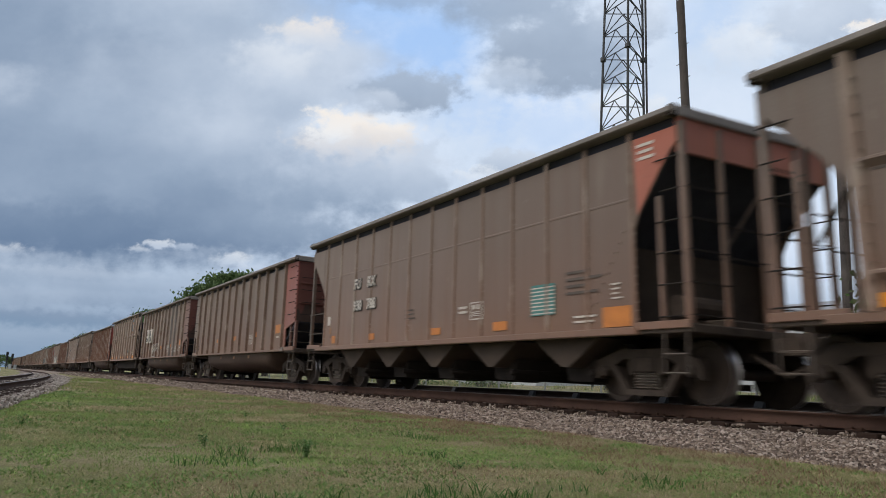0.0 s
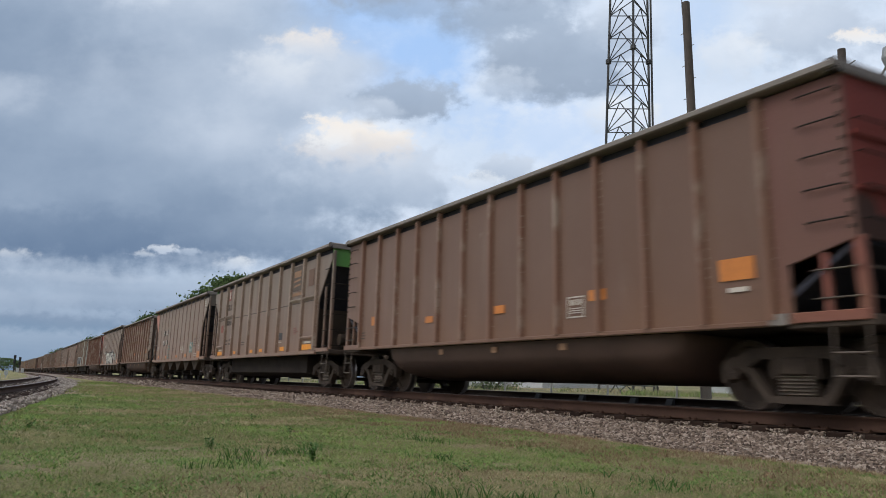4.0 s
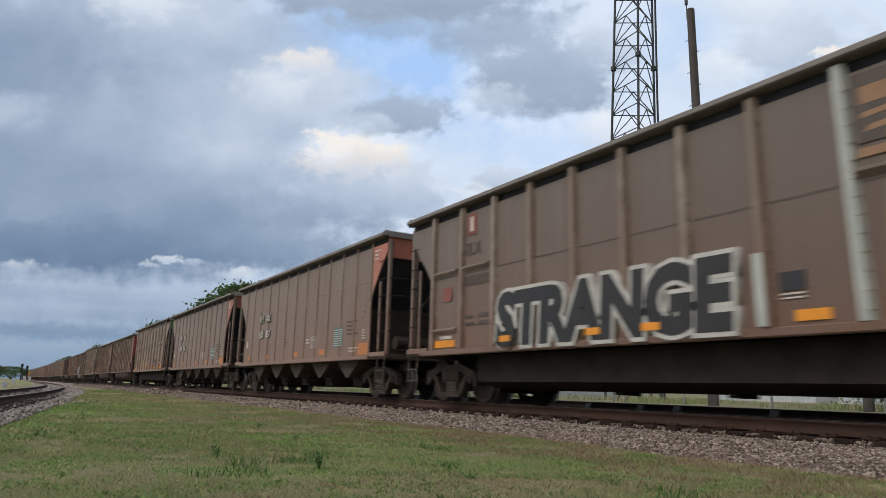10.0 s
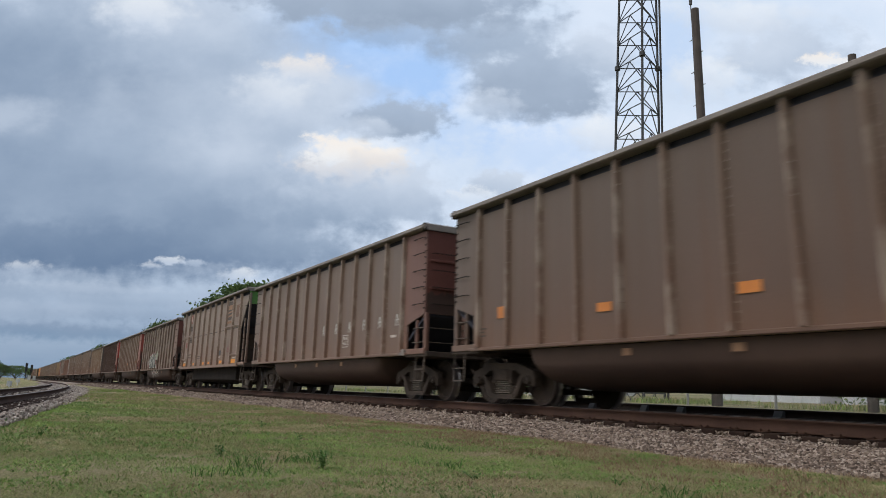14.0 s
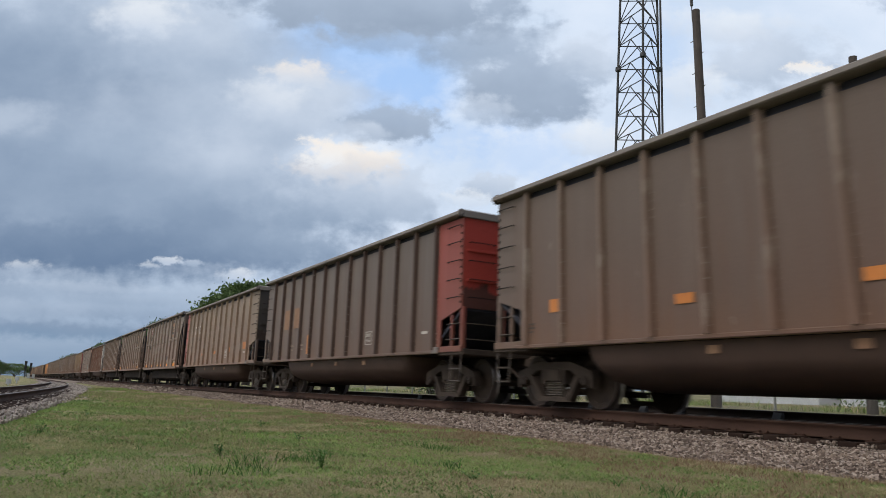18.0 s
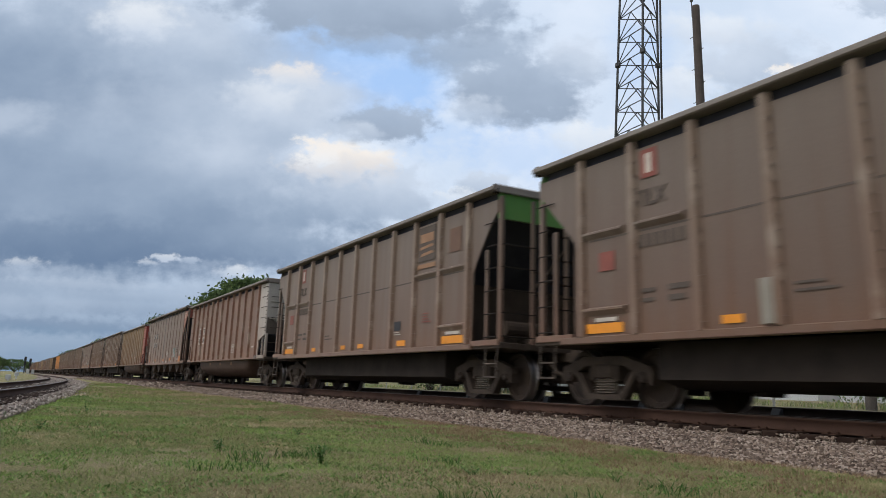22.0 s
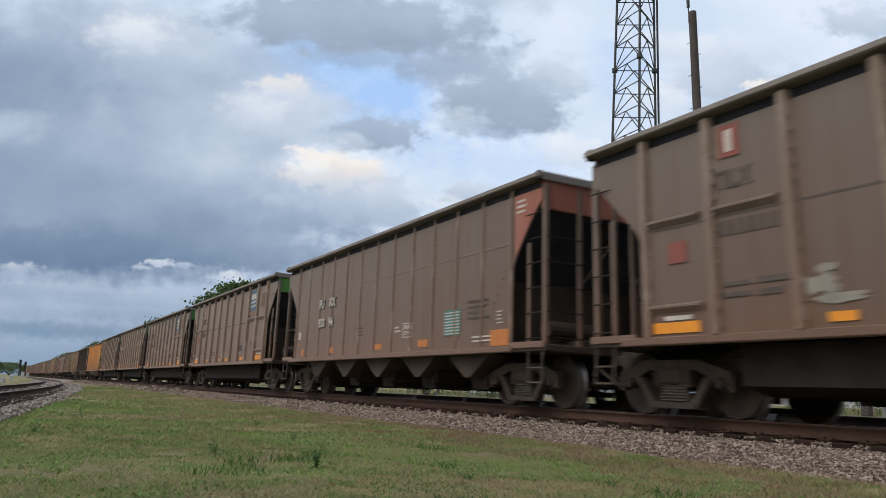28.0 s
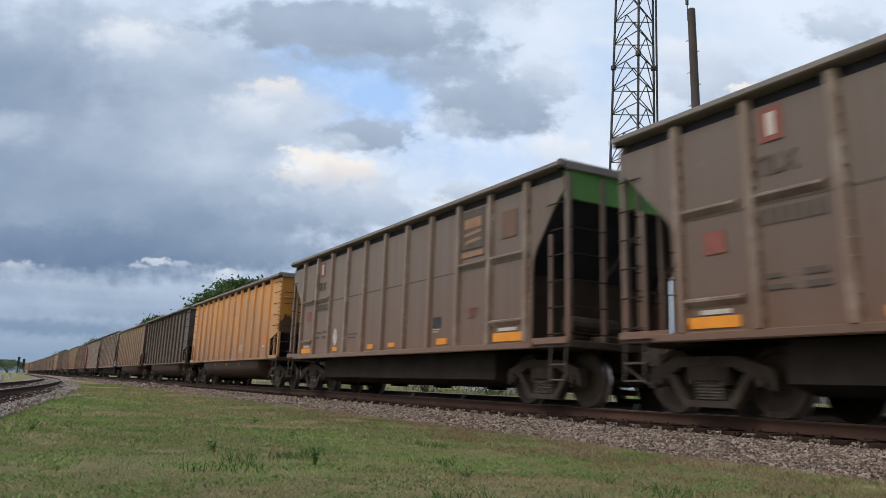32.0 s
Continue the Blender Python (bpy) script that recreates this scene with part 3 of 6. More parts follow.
def build_track():
    track = thing("railway_track", pose(0, 0, 0), "rusty steel rails on dark creosoted wooden ties", "railway track", kind="structure")
    for side in (-0.755, 0.755):
        line = [(x, y + side, z) for x, y, z in MAIN]
        part("rail", swept("rail", line, RAIL_SHAPE, (M_RAIL, M_HEAD), (6, 7, 8)), None, track, "rusty rail with a worn bright head")
    tie, plate = tie_mesh(), plate_mesh()
    rnd = random.Random(4)
    for i in range(170):
        x = 8.0 - i * 0.51
        ob = part("tie", tie, None, track)
        ob.matrix_basis = pose(x + rnd.uniform(-0.03, 0.03), track_y(x) + rnd.uniform(-0.04, 0.04), rnd.uniform(-0.006, 0.008), 0, 0, rnd.uniform(-1.2, 1.2))
        if i < 70:
            p = part("tie_plate", plate, None, track)
            p.matrix_basis = pose(ob.location.x, track_y(x) - 0.755, 0)
    bm = bmesh.new()
    x = 8.0 - 170 * 0.51
    while x > -420:
        y = track_y(x)
        box(bm, x - 0.115, x + 0.115, y - 1.3, y + 1.3, -0.36, -0.18)
        x -= 0.51
    tagged(part("far_ties", bm, M_TIE, track), kind="stuff")
    bed = [(x, y, 0.0) for x, y, z in MAIN]
    shape = [(-2.95, -0.62), (-2.6, -0.47), (-1.80, -0.315), (-1.42, -0.288), (-1.34, -0.245), (-0.85, -0.225), (0.85, -0.255), (1.72, -0.262), (2.6, -0.47), (2.95, -0.62), (2.9, -0.8), (-2.9, -0.8)]
    tagged(new("ballast_bed", swept("ballast_bed", bed, shape, (M_BALLAST,))), "pinkish grey crushed stone track bed", "ballast", kind="structure")


build_track()


def build_second_track():
    """A parallel track on the far side, a little higher."""
    y0, z0 = 4.25, 0.135
    track = thing("second_track", pose(0, y0, z0), "dark rusty parallel track beyond the train", "railway track", kind="structure")
    line = [(x, track_y(x), 0.0) for x in (40, 10, -10, -30, -60, -100, -160, -240, -400)]
    for side in (-0.755, 0.755):
        part("rail", swept("rail", [(x, y + side, z) for x, y, z in line], RAIL_SHAPE, (M_UNDER, M_HEAD), (6, 7, 8)), None, track)
    tie = tie_mesh()
    for i in range(90):
        part("tie", tie, None, track).matrix_basis = pose(4 - i * 0.55, 0, 0)
    for x in (-8.0, -10.6, -13.15, -14.31, -16.21, -18.11, -22.4, -26.0):
        bm = bmesh.new()
        prism(bm, [(-0.93, -0.17), (-0.80, -0.17), (-0.80, -0.03), (-0.86, -0.03)], x - 0.10, x + 0.10, "x")
        part("rail_brace", bm, M_STEEL, track, "grey rail brace")
    shape = [(-2.4, -0.85), (-1.9, -0.30), (-1.4, -0.215), (1.4, -0.215), (1.9, -0.30), (2.4, -0.8)]
    part("ballast", swept("ballast", line, shape, (M_BALLAST,)), None, track)


build_second_track()


# ---- siding that curves away behind the camera ----
SIDING = [(x, siding_y(x), -0.38) for x in [40, 30, 24, 18, 12, 8, 4, 0, -4, -8, *range(-12, -120, -6), *range(-120, -300, -20)]]


def build_siding():
    track = thing("siding_track", pose(0, 0, 0), "rusty curved siding rails on dark wooden ties", "railway track", kind="structure")
    for side in (-0.755, 0.755):
        pts = []
        for i, p in enumerate(SIDING):
            a, b = Vector(SIDING[max(i - 1, 0)]), Vector(SIDING[min(i + 1, len(SIDING) - 1)])
            d = (b - a).normalized()
            pts.append(Vector(p) + Vector((d.y, -d.x, 0)) * side)
        part("rail", swept("rail", pts, RAIL_SHAPE, (M_RAIL, M_HEAD), (6, 7, 8)), None, track)
    tie = tie_mesh()
    rnd = random.Random(8)
    x = 24.0
    while x > -80:
        slope = math.degrees(math.atan(siding_y(x + 0.5) - siding_y(x - 0.5)))
        ob = part("tie", tie, None, track)
        ob.matrix_basis = pose(x, siding_y(x), -0.375, 0, 0, slope + rnd.uniform(-1.5, 1.5))
        x -= 0.56
    shape = [(-1.9, -0.24), (-1.5, -0.20), (1.5, -0.20), (2.0, -0.26), (1.9, -0.5), (-1.8, -0.5)]
    tagged(new("siding_ballast", swept("siding_ballast", SIDING, shape, (M_BALLAST,))), "grey crushed stone bed of a siding", "ballast", kind="structure")


build_siding()


# ---- loose stones ----
def stones():
    rng = np.random.default_rng(5)
    cube = np.array([(x, y, z) for x in (-1, 1) for y in (-1, 1) for z in (-1, 1)], float)
    quads = ((0, 1, 3, 2), (4, 6, 7, 5), (0, 4, 5, 1), (2, 3, 7, 6), (0, 2, 6, 4), (1, 5, 7, 3))
    tri = np.array([t for q in quads for t in ((q[0], q[1], q[2]), (q[0], q[2], q[3]))])
    allv, allf, base = [], [], 0

    def strew(count, x0, x1, y0, y1, size):
        nonlocal base
        xs = rng.uniform(x0, x1, count)
        ys = y0 + (y1 - y0) * rng.random(count)
        if y0 > -1.5:  # the ties stay bare between the stones
            bare = np.abs((8.0 - xs + 0.255) % 0.51 - 0.255) > 0.118
            xs, ys = xs[bare], ys[bare]
            count = len(xs)
        across = np.abs(ys)
        zs = np.where(across < 1.36, -0.222, np.where(across < 1.80, -0.268 - (across - 1.38) * 0.07, np.where(across < 2.6, -0.297 - (across - 1.80) * 0.185, -0.445 - (across - 2.6) * 0.17))) + rng.uniform(-0.01, 0.018, count)
        r = size * rng.uniform(0.55, 1.35, count)
        shape = cube[None] * rng.uniform(0.35, 1.2, (count, 8, 3)) * (r[:, None, None] * rng.uniform(0.55, 1.25, (count, 1, 3)))
        a = rng.uniform(0, 2 * np.pi, count)
        b = rng.uniform(-0.9, 0.9, count)
        ca, sa, cb, sb = np.cos(a)[:, None], np.sin(a)[:, None], np.cos(b)[:, None], np.sin(b)[:, None]
        x, y, z = shape[..., 0], shape[..., 1] * cb - shape[..., 2] * sb, shape[..., 1] * sb + shape[..., 2] * cb
        yc = ys + np.array([track_y(v) for v in xs]) if x1 < -60 else ys
        v = np.stack([x * ca - y * sa + xs[:, None], x * sa + y * ca + yc[:, None], z + zs[:, None]], -1)
        allv.append(v.reshape(-1, 3))
        allf.append((tri[None] + (np.arange(count) * 8)[:, None, None] + base).reshape(-1, 3))
        base += count * 8

    strew(52000, -11, -1.0, -2.95, -1.37, 0.0175)
    strew(9000, -11, 2.0, -1.38, -0.84, 0.015)
    strew(2600, -11, 0.0, -3.5, -2.85, 0.016)
    strew(24000, -21, -11, -2.95, -1.37, 0.0215)
    strew(5000, -24, -11, -1.37, -0.86, 0.021)
    strew(15000, -45, -21, -2.98, -1.37, 0.032)
    strew(5000, -120, -45, -3.0, -1.3, 0.06)
    # gravel along the siding
    count = 11000
    xs = -11 - 106 * rng.random(count) ** 1.5
    off = rng.uniform(-2.0, 2.1, count) + np.where(rng.random(count) < 0.3, np.clip((-xs - 22) / 14, 0, 1.6), 0.0)
    shape = cube[None] * rng.uniform(0.35, 1.2, (count, 8, 3)) * (rng.uniform(0.007, 0.020, count) * (1 + np.abs(xs) / 40))[:, None, None]
    ys = np.array([siding_y(v) for v in xs]) + off
    v = shape + np.stack([xs, ys, np.where(off > 1.7, -0.535, -0.575)], -1)[:, None]
    gravel = new("gravel", soup("gravel", v.reshape(-1, 3), (tri[None] + (np.arange(count) * 8)[:, None, None]).reshape(-1, 3), M_GRAVEL))
    tagged(gravel, "pale crushed gravel along the siding", "gravel", kind="stuff")
    ob = new("ballast_stones", soup("ballast_stones", np.concatenate(allv), np.concatenate(allf), M_STONE))
    tagged(ob, "loose pinkish grey crushed stones along the ties", "ballast", kind="stuff")


stones()


# ---- grass and weeds ----
def strip_of_blades(name, count, place, height, width, material, label, seed, lean=0.5):
    """Three-cornered blades, bent over at random, at the places that place(rng, count) gives."""
    rng = np.random.default_rng(seed)
    xy = place(rng, count)
    count = len(xy)
    z = np.array([ground_z(x, y) for x, y in xy]) - 0.006
    h = height * rng.uniform(0.45, 1.35, count)
    a, b = rng.uniform(0, 2 * np.pi, count), rng.uniform(0, 2 * np.pi, count)
    tip = lean * h * rng.uniform(0.2, 1.6, count)
    w = width * rng.uniform(0.6, 1.4, count)
    side = np.stack([np.cos(a) * w, np.sin(a) * w, 0 * a], -1)
    root = np.stack([xy[:, 0], xy[:, 1], z], -1)
    mid = root + np.stack([np.cos(b) * tip * 0.35, np.sin(b) * tip * 0.35, h * 0.6], -1)
    top = root + np.stack([np.cos(b) * tip, np.sin(b) * tip, h], -1)
    v = np.stack([root - side, root + side, mid + side * 0.7, mid - side * 0.7, top], 1)
    i = (np.arange(count) * 5)[:, None]
    f = np.concatenate([i + np.array([[0, 1, 2]]), i + np.array([[0, 2, 3]]), i + np.array([[3, 2, 4]])])
    return tagged(new(name, soup(name, v.reshape(-1, 3), f, material)), label, "grass", kind="stuff")


def clumpy(rng, count, x0, x1, y0, y1, scale, cut):
    p = np.stack([rng.uniform(x0, x1, count), rng.uniform(y0, y1, count)], -1)
    keep = [noise.noise((x * scale, y * scale, 7.0)) + 0.35 * noise.noise((x * scale * 3.1, y * scale * 3.1, 1.0)) > cut for x, y in p]
    return p[np.array(keep)]


strip_of_blades("grass", 120000, lambda r, c: clumpy(r, c, -8.5, -1.5, -10.0, -3.0, 0.9, -0.45), 0.022, 0.0024, M_BLADE, "short mown grass in uneven tufts", 11, 1.3)
strip_of_blades("grass", 70000, lambda r, c: clumpy(r, c, -20, -8.5, -10.6, -3.1, 0.7, -0.40), 0.030, 0.0042, M_BLADE, "short mown grass in uneven tufts", 12, 1.2)
strip_of_blades("grass", 26000, lambda r, c: clumpy(r, c, -60, -20, -9.0, -3.2, 0.3, -0.3), 0.06, 0.011, M_BLADE, "short mown grass in uneven tufts", 13, 0.8)
strip_of_blades("grass", 9000, lambda r, c: clumpy(r, c, -9, -3, -8.4, -5.0, 1.1, 0.34), 0.075, 0.0042, M_WEED, "taller bright green grass tufts", 14, 1.0)
strip_of_blades("clover", 60000, lambda r, c: clumpy(r, c, -10, -1.5, -9.8, -3.2, 1.3, 0.02), 0.024, 0.0065, M_CLOVER, "low broad-leaved clover among the grass", 18, 1.4)
strip_of_blades("clover", 30000, lambda r, c: clumpy(r, c, -26, -10, -10.2, -3.4, 0.8, 0.05), 0.036, 0.011, M_CLOVER, "low broad-leaved clover among the grass", 19, 1.3)
strip_of_blades("dry_grass", 50000, lambda r, c: clumpy(r, c, -16, -1.0, -8.0, -2.7, 0.7, -0.1), 0.032, 0.0024, M_STRAW, "dry straw-coloured and reddish grass", 15, 1.5)
strip_of_blades("dry_grass", 14000, lambda r, c: clumpy(r, c, -45, -14, -7.0, -2.9, 0.35, -0.25), 0.055, 0.007, M_STRAW, "dry straw-coloured and reddish grass", 16, 1.2)
strip_of_blades("rust_grass", 30000, lambda r, c: clumpy(r, c, -18, -1.0, -4.6, -2.8, 1.4, -0.05), 0.040, 0.0034, M_RUSTGRASS, "rust-brown dry weeds along the stones", 21, 1.2)
strip_of_blades("rust_grass", 16000, lambda r, c: clumpy(r, c, -10, -1.0, -8.6, -4.0, 0.9, 0.25), 0.028, 0.0034, M_RUSTGRASS, "rust-brown dry weeds in the grass", 22, 1.2)


def weed(x, y, height, leaves, seed):
    rnd = random.Random(seed)
    z = ground_z(x, y) - 0.01
    ob = thing("weed", pose(x, y, z), "leafy green weed standing in the grass", "weed", "weeds in the grass")
    bm, lv, lf = bmesh.new(), [], []
    for s in range(max(3, leaves // 14)):
        a, out, h = rnd.uniform(0, 6.28), rnd.uniform(0.02, 0.10), height * rnd.uniform(0.55, 1)
        tip = Vector((math.cos(a) * out, math.sin(a) * out, h))
        rod(bm, (0, 0, 0), tip, 0.004, 0.0015, 5)
        for k in range(14):
            p = tip * rnd.uniform(0.2, 1.0)
            b, ln = rnd.uniform(0, 6.28), rnd.uniform(0.02, 0.045)
            d = Vector((math.cos(b), math.sin(b), rnd.uniform(-0.2, 0.7))).normalized()
            w = d.cross(Vector((0, 0, 1))).normalized() * ln * 0.33
            i = len(lv)
            lv += [p, p + d * ln * 0.5 + w, p + d * ln, p + d * ln * 0.5 - w]
            lf.append((i, i + 1, i + 2, i + 3))
    tagged(part("stalk", bm, M_WEED, ob), kind="stuff")
    tagged(part("foliage", soup("foliage", lv, lf, M_WEED), None, ob), kind="stuff")


for i, (wx, wy, wh, wl_n) in enumerate(((-6.1, -7.22, 0.20, 110), (-7.3, -7.75, 0.13, 60), (-14.5, -8.35, 0.22, 26), (-9.6, -6.3, 0.12, 40), (-9.4, -9.15, 0.16, 34), (-12.4, -6.0, 0.14, 34), (-5.4, -6.25, 0.10, 40), (-12.8, -9.55, 0.15, 30))):
    weed(wx, wy, wh, wl_n, 40 + i)

# ---- the coal train: parts ----
FRONT, REAR = 7.54, -7.30  # ends of a car's top chord


def end_x(e, x):
    """The place along the car of a piece of the front (e = 1) or rear end (e = -1)."""
    return x + 0.19 if e > 0 else -x + 0.03


def truck_parts():
    """Meshes of a three-piece freight truck: near side frame and bolster, far frame, springs, wheelset, bearing cap."""
    def side_frame(y0, y1):
        bm = bmesh.new()
        prism(bm, [(-1.12, 0.50), (-1.06, 0.62), (-0.50, 0.78), (0.50, 0.78), (1.06, 0.62), (1.12, 0.50), (0.72, 0.52), (0.46, 0.64), (-0.46, 0.64), (-0.72, 0.52)], y0, y1)
        for s in (-1, 1):
            prism(bm, [(s * 1.10, 0.52), (s * 1.10, 0.34), (s * 1.02, 0.34), (s * 1.00, 0.52)], y0, y1)
            prism(bm, [(s * 0.76, 0.54), (s * 0.62, 0.54), (s * 0.30, 0.12), (s * 0.46, 0.12)], y0, y1)
            prism(bm, [(s * 0.34, 0.66), (s * 0.24, 0.66), (s * 0.24, 0.40), (s * 0.34, 0.40)], y0, y1)
            box(bm, s * 0.889 - 0.15, s * 0.889 + 0.15, y0 + 0.01, y1, 0.46, 0.60, 0.02)
        prism(bm, [(-0.47, 0.10), (0.47, 0.10), (0.42, 0.19), (-0.42, 0.19)], y0 - 0.02, y1 + 0.02)
        return bm
    near = to_mesh("side_frame", side_frame(-1.13, -0.97), M_TRUCK)
    far = to_mesh("side_frame", side_frame(0.97, 1.13), M_TRUCK)
    bm = bmesh.new()
    box(bm, -0.22, 0.22, -1.15, 1.15, 0.44, 0.66, 0.02)
    rod(bm, (0, 0, 0.66), (0, 0, 0.80), 0.2, 0.2, 12)
    box(bm, -0.30, -0.24, -0.8, 0.8, 0.24, 0.34)
    box(bm, 0.24, 0.30, -0.8, 0.8, 0.24, 0.34)
    bolster = to_mesh("bolster", bm, M_TRUCK)
    bm = bmesh.new()
    ridge = [(-1.00, 0.19)]
    for k in range(6):
        ridge += [(-1.09, 0.195 + k * 0.042), (-1.135, 0.21 + k * 0.042), (-1.09, 0.228 + k * 0.042)]
    ridge.append((-1.00, 0.445))
    prism(bm, ridge, -0.23, 0.23, "x")
    springs = to_mesh("spring_nest", bm, M_SPRING)
    bm = bmesh.new()
    lathe(bm, [(0.02, -1.16), (0.075, -1.16), (0.085, -1.13), (0.085, -0.90), (0.10, -0.86), (0.16, -0.83), (0.20, -0.815), (0.36, -0.80), (0.375, -0.825), (0.452, -0.825), (0.457, -0.815), (0.460, -0.71), (0.484, -0.70), (0.484, -0.685), (0.36, -0.69), (0.2, -0.71), (0.1, -0.70), (0.08, -0.65), (0.08, 0.65), (0.1, 0.70), (0.2, 0.71), (0.36, 0.69), (0.484, 0.685), (0.484, 0.70), (0.460, 0.71), (0.457, 0.815), (0.452, 0.825), (0.375, 0.825), (0.16, 0.83), (0.085, 0.9), (0.085, 1.13), (0.02, 1.16)], 32)
    for k in range(3):
        a = k * 2.094
        rod(bm, (0.045 * math.cos(a), -1.155, 0.045 * math.sin(a)), (0.045 * math.cos(a), -1.18, 0.045 * math.sin(a)), 0.013)
    wheel = to_mesh("wheelset", bm, M_WHEEL, M_TREAD)
    for p in wheel.polygons:
        r = [math.hypot(wheel.vertices[i].co.x, wheel.vertices[i].co.z) for i in p.vertices]
        if min(r) > 0.4515 and abs(p.center.y) < 0.826:
            p.material_index = 1
    return near, far, bolster, springs, wheel


TRUCK = truck_parts()


def post(x, y, z0, z1, w=0.09, d=0.07):
    bm = bmesh.new()
    return box(bm, x - w / 2, x + w / 2, y - d / 2, y + d / 2, z0, z1, 0.008)


def bar(p, q, r=0.011):
    return rod(bmesh.new(), p, q, r, r, 5)


def grab(p, q, out, r=0.011):
    """A grab iron: two feet and a straight bar held off by the vector out."""
    bm = bmesh.new()
    p, q, out = Vector(p), Vector(q), Vector(out)
    rod(bm, p, p + out, r, r, 5), rod(bm, q, q + out, r, r, 5), rod(bm, p + out, q + out, r, r, 5)
    return bm


def plate(x0, x1, z0, z1, y=-1.612, deep=0.006):
    """A thin painted patch or decal on the near side."""
    return box(bmesh.new(), x0, x1, y - deep, y, z0, z1)


def chord(top):
    """The rim round the top edge: two long bars and two cross bars, rounded at the corners."""
    made = []
    for s in (-1, 1):
        bm = bmesh.new()
        prism(bm, [(s * 1.50, top - 0.105), (s * 1.735, top - 0.105), (s * 1.755, top - 0.09), (s * 1.755, top - 0.03), (s * 1.74, top - 0.015), (s * 1.50, top - 0.015)], REAR, FRONT, "x")
        made.append(("top_chord", bm, M_RIM, "rim"))
        # set-back dark strip that stands in for the shade below the rim
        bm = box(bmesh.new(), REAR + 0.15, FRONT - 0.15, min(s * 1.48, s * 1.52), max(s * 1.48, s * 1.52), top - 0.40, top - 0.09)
        made.append(("recessed_strip", bm, M_COAL_SHADE, ""))
    for e, x in ((1, FRONT), (-1, REAR)):
        bm = bmesh.new()
        prism(bm, [(x - e * 0.14, top - 0.13), (x + e * 0.015, top - 0.13), (x + e * 0.015, top + 0.005), (x - e * 0.03, top + 0.03), (x - e * 0.10, top + 0.03), (x - e * 0.14, top)], -1.70, 1.70, "y")
        made.append(("end_chord", bm, M_RIM, "rim"))
        for y in (-1.72, 1.72):
            bm = rod(bmesh.new(), (x - e * 0.05, y * 0.965, top - 0.14), (x - e * 0.05, y * 0.965, top + 0.02), 0.075, 0.06, 10)
            made.append(("chord_corner", bm, M_UNDER, "dark cast corner"))
    return made


def rib_mesh(z0, z1, w, d):
    """A pressed side post, splayed at the foot and with a bevelled face."""
    bm = bmesh.new()
    outline = [(-w, 0), (w, 0), (w * 0.62, -d), (-w * 0.62, -d)]
    a = [bm.verts.new((x, y, z0)) for x, y in outline]
    b = [bm.verts.new((x * 0.9, y, z1)) for x, y in outline]
    bm.faces.new(a[::-1]), bm.faces.new(b)
    for i in range(4):
        bm.faces.new((a[i], a[(i + 1) % 4], b[(i + 1) % 4], b[i]))
    return to_mesh("rib", bm, M_RIB)


def coupler(s):
    bm = bmesh.new()
    box(bm, min(s * 7.3, s * 7.85), max(s * 7.3, s * 7.85), -0.09, 0.09, 0.78, 0.96, 0.015)
    prism(bm, [(s * 7.85, 0.72), (s * 8.10, 0.72), (s * 8.12, 0.90), (s * 8.02, 1.02), (s * 7.85, 1.02)], -0.16 * s, 0.12 * s)
    rod(bm, (s * 7.45, -0.35, 0.72), (s * 8.08, -0.42, 0.42), 0.03, 0.025)
    return bm


def common_parts(end_z):
    """Underframe pieces that every car has."""
    made = []
    for s in (-1, 1):
        made.append(("coupler", coupler(s), M_TRUCK, ""))
        bm = bmesh.new()
        box(bm, *sorted((end_x(s, 6.3), end_x(s, 7.42))), -1.60, 1.60, 0.94, 1.06, 0.012)
        made.append(("end_platform", bm, M_TRUCK, ""))
        for y in (-1.58,):
            bm = bmesh.new()
            for x in (end_x(s, 6.88), end_x(s, 7.30)):
                rod(bm, (x, y, 0.96), (x, y - 0.03, 0.40), 0.014, 0.014, 5)
            for z in (0.41, 0.66):
                rod(bm, (end_x(s, 6.88), y - 0.03, z), (end_x(s, 7.30), y - 0.03, z), 0.016, 0.016, 5)
            made.append(("sill_step", bm, M_IRON, "bent steel step"))
    bm = bmesh.new()
    box(bm, -7.3, 7.3, -0.32, 0.32, 0.62, 1.0)
    made.append(("centre_sill", bm, M_UNDER, ""))
    bm = bmesh.new()
    box(bm, -6.6, 6.6, -1.67 if end_z < 1.5 else -1.645, -1.52, 0.94 if end_z < 1.5 else 0.985, 1.05, 0.012)
    made.append(("side_sill", bm, M_SILL, "side"))
    bm = bmesh.new()
    box(bm, -6.9, 6.9, 1.52, 1.69, 0.925, 1.05)
    made.append(("side_sill", bm, M_SILL, "side"))
    bm = bmesh.new()
    box(bm, -6.9, 6.9, -1.55, 1.55, 0.99, 1.04)
    made.append(("floor_sheet", bm, M_UNDER, ""))
    return made


